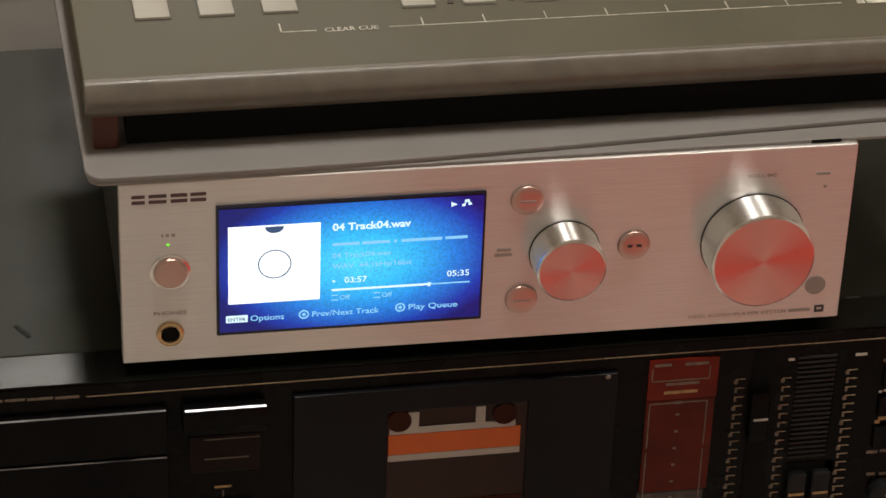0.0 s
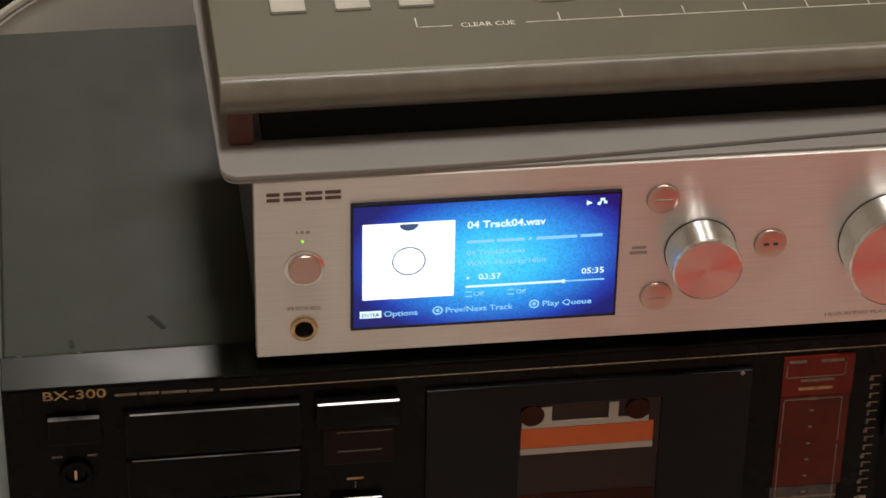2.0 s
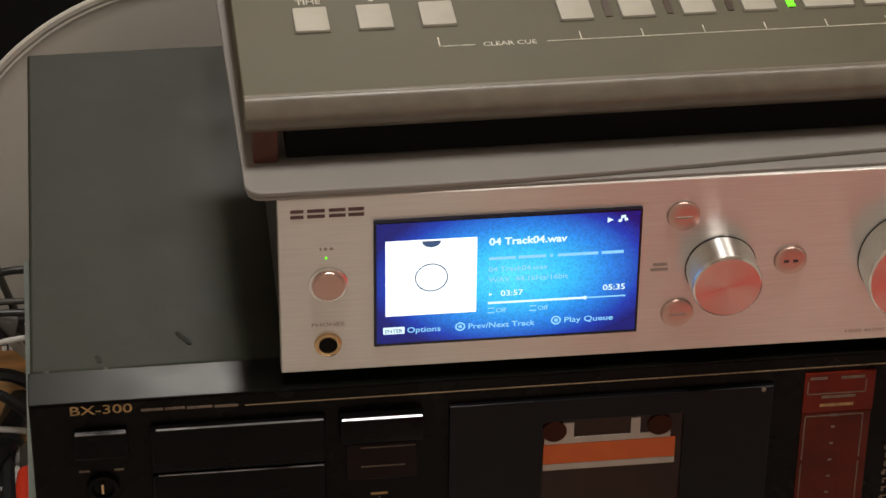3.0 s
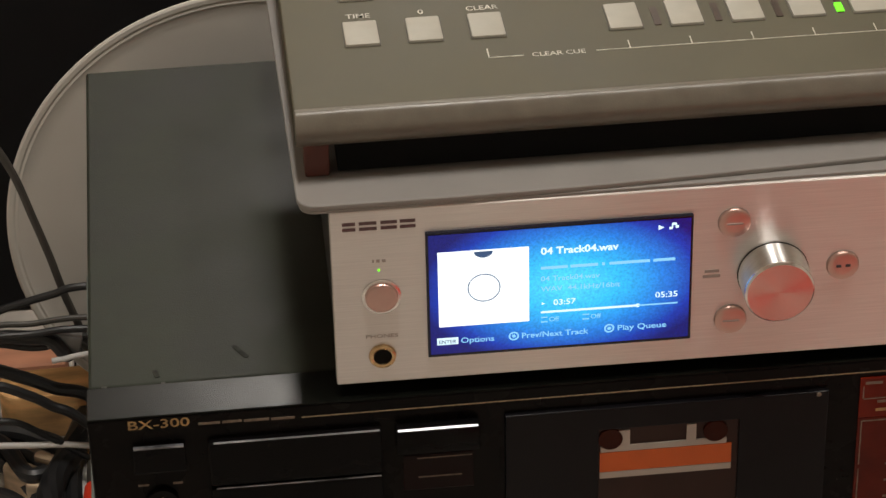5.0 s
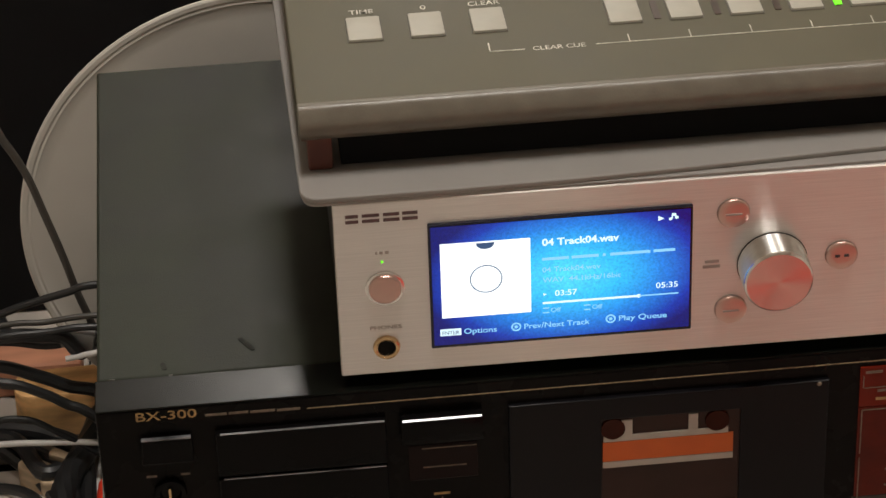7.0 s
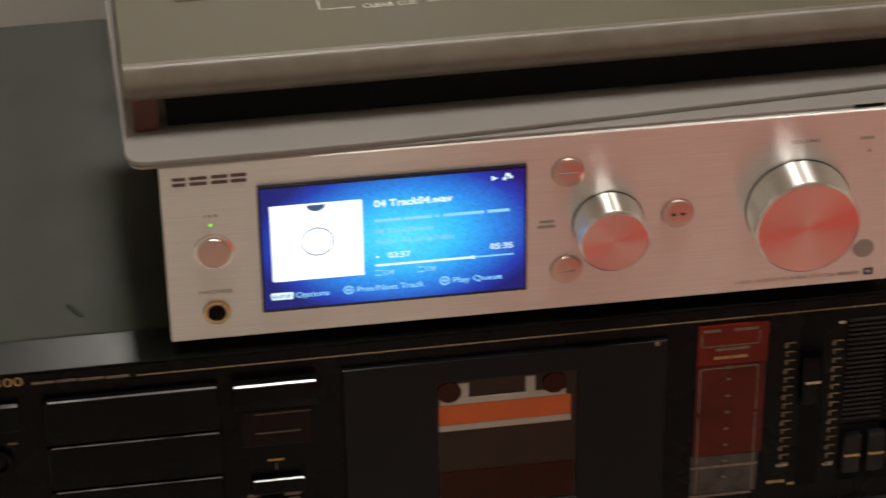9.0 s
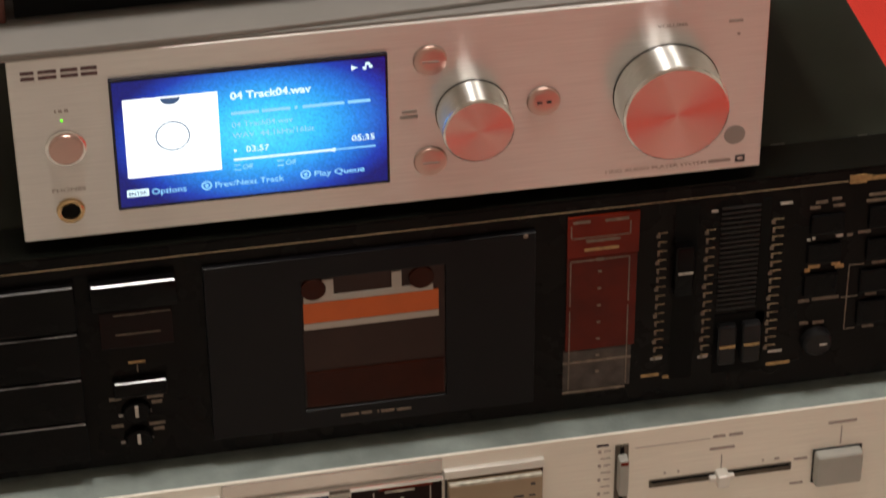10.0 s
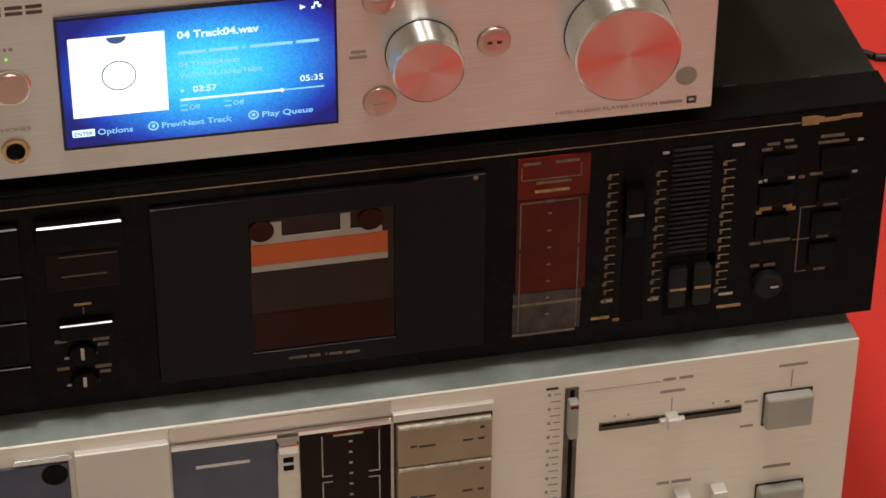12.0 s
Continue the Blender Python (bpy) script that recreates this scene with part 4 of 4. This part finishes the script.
# ---- board and top-loading player ----
def build_board():
    th = thing("pale_board", I, (0.02, 0.15, PZ1), "pale grey board with rounded corners lying on the audio player", "board")
    front = [(-0.1277 - 0.0065 * math.cos(a), 0.0090 - 0.0072 * math.sin(a)) for a in (0, 0.3, 0.6, 0.9, 1.2, 1.5)]
    front += [(-0.0770, 0.0016), (-0.0360, 0.0021), (-0.0050, 0.0034), (0.0260, 0.0050), (0.0790, 0.0079), (0.1795, 0.0130), (0.1795, 0.2455), (-0.1375, 0.2455)]
    part("lower_lip", slab(rounded(-0.1334, 0.1790, 0.0020, 0.2450, 0.0055), PZ1, PZ1 + 0.0014, 0.0004), BOARD, th, "lower lip of the board")
    part("top_plate", slab(front, PZ1 + 0.0013, PZ1 + 0.0036, 0.0008, 3), BOARD, th, "", True)
    part("front_slot", bars([(0.1275, 0.1385, PZ1 + 0.0008)], 0.0018, 0.0012), HOLE, th, "small dark slot")


build_board()
BOARD_TOP = PZ1 + 0.0036
CD_Z0, CD_Z1 = 0.0974, 0.1120
CD_X0, CD_X1 = -0.1329, 0.2050


def build_cd_player():
    th = thing("tabletop_cd_player", I, (0.03, 0.16, BOARD_TOP), "taupe grey tabletop disc player with ivory keys", "disc player")
    part("casing", box(CD_X0, CD_X1, 0.0220, 0.25, CD_Z0, CD_Z1, 0.0010, 3), CD_GREY, th, "", True)
    # front lip: a thin crest over a rounded nose that runs back to its foot
    section = [(0.0232, CD_Z0 + 0.0002), (0.0232, CD_Z1 - 0.0001), (0.0216, CD_Z1 + 0.0002), (0.0207, CD_Z1 + 0.0003), (0.0200, CD_Z1 + 0.0001), (0.0193, CD_Z1 - 0.0004), (0.0187, CD_Z1 - 0.0010),
               (0.0178, CD_Z1 - 0.0023), (0.0170, CD_Z1 - 0.0038), (0.0163, CD_Z1 - 0.0055), (0.0161, CD_Z1 - 0.0070), (0.0165, CD_Z1 - 0.0088), (0.0175, CD_Z1 - 0.0108), (0.0191, CD_Z1 - 0.0128), (0.0212, CD_Z0 + 0.0001)]
    b = bmesh.new()
    f = b.faces.new([b.verts.new((CD_X0, q, h)) for q, h in section])
    r = bmesh.ops.extrude_face_region(b, geom=[f])
    bmesh.ops.translate(b, verts=[v for v in r["geom"] if isinstance(v, bmesh.types.BMVert)], vec=(CD_X1 - CD_X0, 0, 0))
    bmesh.ops.recalc_face_normals(b, faces=b.faces[:])
    bmesh.ops.bevel(b, geom=[e for e in b.edges if abs(e.verts[0].co.x - e.verts[1].co.x) < 1e-7], offset=0.0010, segments=3, profile=0.6, affect="EDGES")
    part("front_lip", b, CD_LIP, th, "rounded front lip, worn along its crest, its paint lightened for front light", True)
    # added black block that puts the shade into the gap above the board
    part("gap_shade", box(CD_X0 + 0.0148, CD_X1 - 0.0135, 0.0222, 0.235, BOARD_TOP + 0.0015, CD_Z0 + 0.001), HOLE, th, "black block standing for the shade under the player")
    for x in (-0.1255, 0.1965):
        for y in (0.0275, 0.225):
            part("foot", box(x - 0.0045, x + 0.0045, y - 0.006, y + 0.006, BOARD_TOP, CD_Z0 + 0.0005, 0.001), FOOT_RED, th, "red-brown foot")
    z = CD_Z1
    top = Matrix.Translation((0, 0, z + 0.0001))

    def key(x0, x1, y0, y1):
        k = part("key", slab(rounded(x0, x1, y0, y1, 0.0008, 3), z - 0.001, z + 0.0010, 0.0003), CD_KEY, th, "ivory square key", True)
        part("key_recess", slab(rounded(x0 - 0.0006, x1 + 0.0006, y0 - 0.0006, y1 + 0.0006, 0.001, 3), z - 0.001, z + 0.0002), CD_RIM, k)

    for x0, x1 in ((-0.1108, -0.0982), (-0.0874, -0.0748), (-0.0642, -0.0516)):
        key(x0, x1, 0.0655, 0.0835)
        key(x0, x1, 0.1010, 0.1190)
    for i in range(6):
        x0 = -0.0130 + 0.0229 * i
        key(x0, x0 + (0.0122 if i < 4 else 0.0188), 0.0645, 0.0835)
        key(x0, x0 + 0.0122, 0.1010, 0.1190)
        xm = x0 + 0.0182
        slot = part("led", slab(rounded(xm - 0.0013, xm + 0.0013, 0.0660, 0.0800, 0.0005, 2), z - 0.001, z + 0.0003), LED_OFF, th, "narrow lamp slot with a lit green lamp" if i == 3 else "narrow unlit lamp slot")
        if i == 3:
            part("lit_end", slab(rounded(xm - 0.0014, xm + 0.0014, 0.0662, 0.0730, 0.0004, 2), z, z + 0.0006), LED_GREEN, slot, "lit green lamp")
    for text, x, w in (("TIME", -0.1092, 0.0092), ("0", -0.0822, 0.0022), ("CLEAR", -0.0640, 0.0122)):
        part("key_letters", fit_text(text, Matrix.Translation((x, 0.0872, z + 0.0002)), w, 0.0034), CD_PRINT, th)
    part("cue_letters", fit_text("CLEAR CUE", Matrix.Translation((-0.0440, 0.0488, z + 0.0002)), 0.0196, 0.0031), CD_PRINT, th)

    def line(x0, x1, y0, y1):
        return slab([(x0, y0), (x1, y0), (x1, y1), (x0, y1)], z, z + 0.0002)

    b = join(line(-0.0598, -0.0470, 0.0500, 0.0505), line(-0.0600, -0.0595, 0.0500, 0.0570))
    b = join(b, line(-0.0205, 0.1500, 0.0500, 0.0504))
    for i in range(7):
        x = -0.0080 + 0.0229 * i
        b = join(b, line(x, x + 0.0004, 0.0504, 0.0560))
    part("cue_line", b, CD_PRINT, th)
    rnd = random.Random(12)
    b = None
    for k in range(46):
        x = rnd.uniform(CD_X0 + 0.003, CD_X1 - 0.003)
        a = radians(rnd.uniform(20, 75))
        r = rnd.uniform(0.00012, 0.00032)
        c = Matrix.Translation((x, 0.0200 - 0.0026 * math.cos(a), CD_Z1 - 0.0040 * math.cos(a))) @ Matrix.Diagonal((rnd.uniform(1, 3), 1, 1, 1))
        b = join(b, lathe([(0, -r), (r, 0), (0, r)], 6, c))
    tagged(part("worn_edge", b, CHIP, th, "pale chips along the front lip"), kind="stuff")
    part("label_bar", join(line(0.1560, 0.1590, 0.0488, 0.0515), line(0.1598, 0.1700, 0.0488, 0.0515)), CD_PRINT, th)


build_cd_player()


# ---- round plate and cables behind the stack ----
def build_disc():
    c = (-0.1387, 0.31, FLOOR + 0.1225)
    th = thing("round_plastic_cover", I, (c[0], c[1], FLOOR), "grey-white round plastic cover with a raised rim, standing upright", "cover")
    r = c[2] - FLOOR
    prof = [(r - 0.001, -0.0020), (r, -0.0010), (r, 0.0002), (r - 0.0010, 0.0008), (r - 0.0030, 0.0008), (r - 0.0040, 0.0003), (r - 0.0052, 0.0006), (r - 0.0062, 0.0002), (r - 0.012, 0.0004), (0, 0.0020)]
    part("face", lathe(prof, 128, facing(*c)), DISC, th, "", True)
    part("back", lathe([(r - 0.001, -0.0020), (0, -0.0022)], 96, facing(*c)), DISC, th)


build_disc()


def cable(points, r, material, label):
    ob = part("cable", tube(points, r), material, smooth=True)
    tagged(ob, label, "cable", "tangled cables")


def floor_cable(points, r, material, label):
    cable([(x, y, FLOOR + r + dz) for x, y, dz in points], r, material, label)


cable([(-0.33, 0.33, FLOOR + 0.004), (-0.288, 0.295, -0.070), (-0.270, 0.287, -0.034), (-0.261, 0.285, -0.046), (-0.253, 0.285, -0.064), (-0.247, 0.285, -0.086), (-0.241, 0.285, -0.109), (-0.2365, 0.285, -0.129), (-0.232, 0.285, -0.145), (-0.222, 0.285, -0.180), (-0.20, 0.285, FLOOR + 0.004)], 0.0019, CABLE_GREY, "dark grey cable arching in front of the round cover")
cable([(-0.36, 0.30, FLOOR + 0.003), (-0.31, 0.277, -0.150), (-0.270, 0.275, -0.132), (-0.254, 0.275, -0.127), (-0.240, 0.275, -0.1235), (-0.227, 0.275, -0.1205), (-0.18, 0.275, -0.122)], 0.0019, CABLE_BLACK, "black cable running behind the decks")
cable([(-0.37, 0.29, FLOOR + 0.003), (-0.31, 0.272, -0.146), (-0.271, 0.270, -0.136), (-0.252, 0.270, -0.136), (-0.229, 0.270, -0.1345), (-0.18, 0.270, -0.138)], 0.0015, CABLE_GREY, "grey cable running behind the decks")
cable([(-0.37, 0.28, FLOOR + 0.003), (-0.31, 0.268, -0.150), (-0.276, 0.2665, -0.1405), (-0.252, 0.2665, -0.1395), (-0.229, 0.2665, -0.1385), (-0.18, 0.2665, -0.145)], 0.0018, CABLE_BLACK, "black cable running behind the decks")
cable([(-0.2440, 0.266, -0.1552), (-0.2370, 0.266, -0.1543), (-0.230, 0.266, -0.1530), (-0.18, 0.268, -0.148)], 0.0014, CABLE_WHITE, "short white plug lead behind the decks")
cable([(-0.38, 0.28, FLOOR + 0.004), (-0.30, 0.272, -0.165), (-0.279, 0.272, -0.160), (-0.258, 0.272, -0.168), (-0.245, 0.272, -0.175), (-0.224, 0.272, -0.185), (-0.19, 0.272, FLOOR + 0.004)], 0.0032, CABLE_BLACK, "thick black cable sagging to the floor")
cable([(-0.38, 0.27, FLOOR + 0.004), (-0.30, 0.266, -0.168), (-0.274, 0.264, -0.165), (-0.256, 0.264, -0.173), (-0.246, 0.264, -0.180), (-0.233, 0.264, -0.189), (-0.20, 0.268, FLOOR + 0.004)], 0.0025, CABLE_BLACK, "thick black cable sagging to the floor")
cable([(-0.36, 0.27, FLOOR + 0.003), (-0.30, 0.267, -0.204), (-0.278, 0.266, -0.2020), (-0.259, 0.266, -0.2032), (-0.238, 0.266, -0.2050), (-0.20, 0.270, -0.215)], 0.0016, CABLE_WHITE, "white cable crossing the black ones")
cable([(-0.36, 0.30, FLOOR + 0.002), (-0.30, 0.276, -0.152), (-0.272, 0.2745, -0.149), (-0.250, 0.2745, -0.153), (-0.224, 0.2745, -0.148), (-0.18, 0.276, -0.15)], 0.0016, CABLE_BLACK, "thin black cable running behind the decks")
cable([(-0.34, 0.27, FLOOR + 0.002), (-0.290, 0.266, -0.193), (-0.268, 0.266, -0.188), (-0.250, 0.266, -0.199), (-0.228, 0.266, -0.216), (-0.20, 0.268, FLOOR + 0.002)], 0.0016, CABLE_BLACK, "thin black cable sagging to the floor")
floor_cable([(-0.30, 0.24, 0), (-0.272, 0.236, 0.009), (-0.252, 0.244, 0.010), (-0.238, 0.252, 0.004), (-0.232, 0.30, 0)], 0.0022, CABLE_WHITE, "white cable lying over the offcuts")
floor_cable([(-0.31, 0.27, 0), (-0.276, 0.256, 0.010), (-0.258, 0.232, 0.012), (-0.246, 0.20, 0.004), (-0.25, 0.12, 0)], 0.0028, CABLE_BLACK, "black cable lying over the offcuts")
floor_cable([(-0.33, 0.34, 0), (-0.287, 0.301, 0.003), (-0.267, 0.275, 0.003), (-0.255, 0.254, 0.002), (-0.244, 0.226, 0), (-0.24, 0.12, 0)], 0.0040, CABLE_BLACK, "black cable lying on the floorboards")
floor_cable([(-0.30, 0.32, 0.0), (-0.267, 0.293, 0.004), (-0.253, 0.277, 0.004), (-0.245, 0.262, 0.004), (-0.243, 0.235, 0.001), (-0.255, 0.14, 0)], 0.0036, CABLE_BLACK, "black cable lying on the floorboards")
floor_cable([(-0.226, 0.36, 0), (-0.235, 0.304, 0.006), (-0.243, 0.275, 0.008), (-0.2505, 0.252, 0.008), (-0.258, 0.20, 0.002), (-0.28, 0.10, 0)], 0.0066, CABLE_BLACK, "fat black mains cable beside the silver deck")
floor_cable([(-0.34, 0.29, 0), (-0.286, 0.273, 0), (-0.272, 0.262, 0), (-0.261, 0.246, 0), (-0.27, 0.15, 0)], 0.0028, CABLE_WHITE, "white cable lying on the floorboards")
floor_cable([(-0.29, 0.42, 0), (-0.275, 0.375, 0), (-0.252, 0.345, 0), (-0.235, 0.335, 0), (-0.20, 0.33, 0)], 0.0050, CABLE_BLACK, "black cable lying on the floorboards")
floor_cable([(-0.31, 0.300, 0), (-0.278, 0.296, 0.010), (-0.262, 0.264, 0.012), (-0.250, 0.262, 0.010), (-0.244, 0.22, 0)], 0.0042, CABLE_BLACK, "black cable looped between the pale offcuts")
cable([(-0.36, 0.29, FLOOR + 0.004), (-0.30, 0.274, -0.150), (-0.271, 0.270, -0.1425), (-0.2548, 0.270, -0.1435), (-0.244, 0.270, -0.1458), (-0.238, 0.270, -0.1545), (-0.236, 0.278, -0.160), (-0.232, 0.30, -0.172), (-0.225, 0.35, -0.200), (-0.22, 0.40, FLOOR + 0.004)], 0.0034, CABLE_BLACK, "black cable bending down behind the decks")
floor_cable([(-0.32, 0.325, 0), (-0.280, 0.309, 0.006), (-0.258, 0.300, 0.006), (-0.243, 0.284, 0.004), (-0.24, 0.23, 0)], 0.0050, CABLE_BLACK, "black cable looped between the pale offcuts")
floor_cable([(-0.34, 0.40, 0), (-0.295, 0.360, 0.004), (-0.262, 0.352, 0.004), (-0.240, 0.362, 0), (-0.20, 0.37, 0)], 0.0035, CABLE_BLACK, "black cable lying on the floorboards")
cable([(0.30, 0.42, FLOOR + 0.0035), (0.348, 0.3764, FLOOR + 0.0035), (0.357, 0.3706, FLOOR + 0.0035), (0.42, 0.36, FLOOR + 0.0035), (0.6, 0.40, FLOOR + 0.0035)], 0.0020, CABLE_BLACK, "thin black cable lying on the red rug")


cable([(0.230, 0.100, FLOOR + 0.0022), (0.2345, 0.0965, FLOOR + 0.0024), (0.2385, 0.0960, FLOOR + 0.0022), (0.2415, 0.0930, FLOOR + 0.0022)], 0.0006, CABLE_BLACK, "short dark thread lying on the red rug")


def build_plug():
    """A red phono plug lying beside the deck, its gilt tip pointing back."""
    th = thing("red_plug", I, (-0.2285, 0.236, FLOOR), "red plastic phono plug with a gilt tip lying beside the deck", "plug")
    m = Matrix.Translation((-0.2285, 0.236, FLOOR + 0.0150)) @ Matrix.Rotation(radians(-82), 4, "X")
    part("sleeve", lathe([(0, -0.014), (0.0055, -0.0135), (0.0066, -0.010), (0.0068, 0.004), (0.0058, 0.012), (0, 0.012)], 24, m), PLUG_RED, th, "", True)
    part("collar", lathe([(0, 0.012), (0.0048, 0.012), (0.0045, 0.028), (0, 0.028)], 20, m), CABLE_GREY, th, "dark grey collar", True)
    part("tip", lathe([(0, 0.028), (0.0046, 0.028), (0.0046, 0.038), (0.0016, 0.039), (0.0014, 0.045), (0, 0.046)], 20, m), JACK_GOLD, th, "gilt tip", True)
    part("lead", tube([(-0.2285, 0.223, FLOOR + 0.0135), (-0.2315, 0.205, FLOOR + 0.009), (-0.235, 0.18, FLOOR + 0.0035), (-0.24, 0.10, FLOOR + 0.003)], 0.0028), CABLE_WHITE, th, "white lead", True)


build_plug()


def build_connector():
    """A grey plastic connector hanging from its lead among the cables."""
    th = thing("grey_connector", I, (-0.238, 0.272, FLOOR), "flat grey plastic connector on a dark lead behind the decks", "connector")
    b = box(-0.0078, 0.0078, -0.003, 0.003, -0.0045, 0.0045, 0.0010, 2)
    b.transform(Matrix.Translation((-0.2375, 0.274, -0.1495)) @ Matrix.Rotation(radians(14), 4, "Y"))
    part("shell", b, CONNECTOR, th)
    part("lead", tube([(-0.2310, 0.274, -0.1515), (-0.226, 0.276, -0.160), (-0.222, 0.285, -0.19), (-0.23, 0.31, FLOOR + 0.002)], 0.0015), CABLE_GREY, th, "dark grey lead", True)


CONNECTOR = mat("grey_connector_plastic", (0.22, 0.21, 0.20), 0.5, 0, 0.15, 120)
build_connector()


def build_offcut(x, y, z, sx, sy, sz, turn, label, wood=None):
    """A sawn offcut of pale wood with one rounded end."""
    b = slab(rounded(-sx / 2, sx / 2, -sy / 2, sy / 2, min(sx, sy) * 0.42, 6), 0, sz, 0.0015)
    ob = part("wood_offcut", b, wood or PINE)
    ob.matrix_basis = Matrix.Translation((x, y, z)) @ Matrix.Rotation(radians(turn), 4, "Z")
    tagged(ob, label, "wood piece", "wood offcuts")


PINE = mat("orange_pine", (0.72, 0.42, 0.18), 0.55, 0, 0.55, 90, 0.4, 260, stretch=(0.25, 1, 1))
PALE_PINE = mat("pale_pine", (0.74, 0.56, 0.38), 0.6, 0, 0.4, 120, 0.4, 300, stretch=(0.3, 1, 1))
BROWN_WOOD = mat("red_brown_wood", (0.50, 0.23, 0.14), 0.5, 0, 0.3, 60, 0.2, 200, stretch=(0.2, 1, 1))
build_offcut(-0.238, 0.3268, FLOOR, 0.076, 0.024, 0.026, 2, "pale orange pine offcut lying under the cables")
build_offcut(-0.2625, 0.2705, FLOOR, 0.026, 0.011, 0.014, -39, "short pale pine offcut lying among the cables", PALE_PINE)
build_offcut(-0.2565, 0.2595, FLOOR, 0.013, 0.0055, 0.014, -15, "small pale pine chip lying among the cables", PALE_PINE)

build_offcut(-0.2510, 0.2795, FLOOR, 0.018, 0.006, 0.014, -33, "small pale pine chip lying among the cables", PALE_PINE)


def build_stick():
    ob = part("brown_stick", box(-0.36, -0.243, 0.352, 0.376, FLOOR, FLOOR + 0.018, 0.003), BROWN_WOOD)
    tagged(ob, "red-brown wooden bar lying behind the cables", "wood piece")


build_stick()


# ---- oak floorboards ----
def build_boards():
    me = bpy.data.meshes.new("board")
    b = box(-0.045, 0.045, -1.29, 1.29, -0.006, 0.0, 0.0012, 1)
    b.to_mesh(me)
    b.free()
    me.materials.append(WOOD)
    n = 0
    x = X0 + 0.046
    while x < X1 - 0.03:
        for y in (-1.0, 1.59):
            ob = new("floorboard", me)
            ob.parent = floor
            ob.location = (x, y + (0.0 if n % 2 else 0.006), FLOOR)
        x += 0.0912
        n += 1


build_boards()
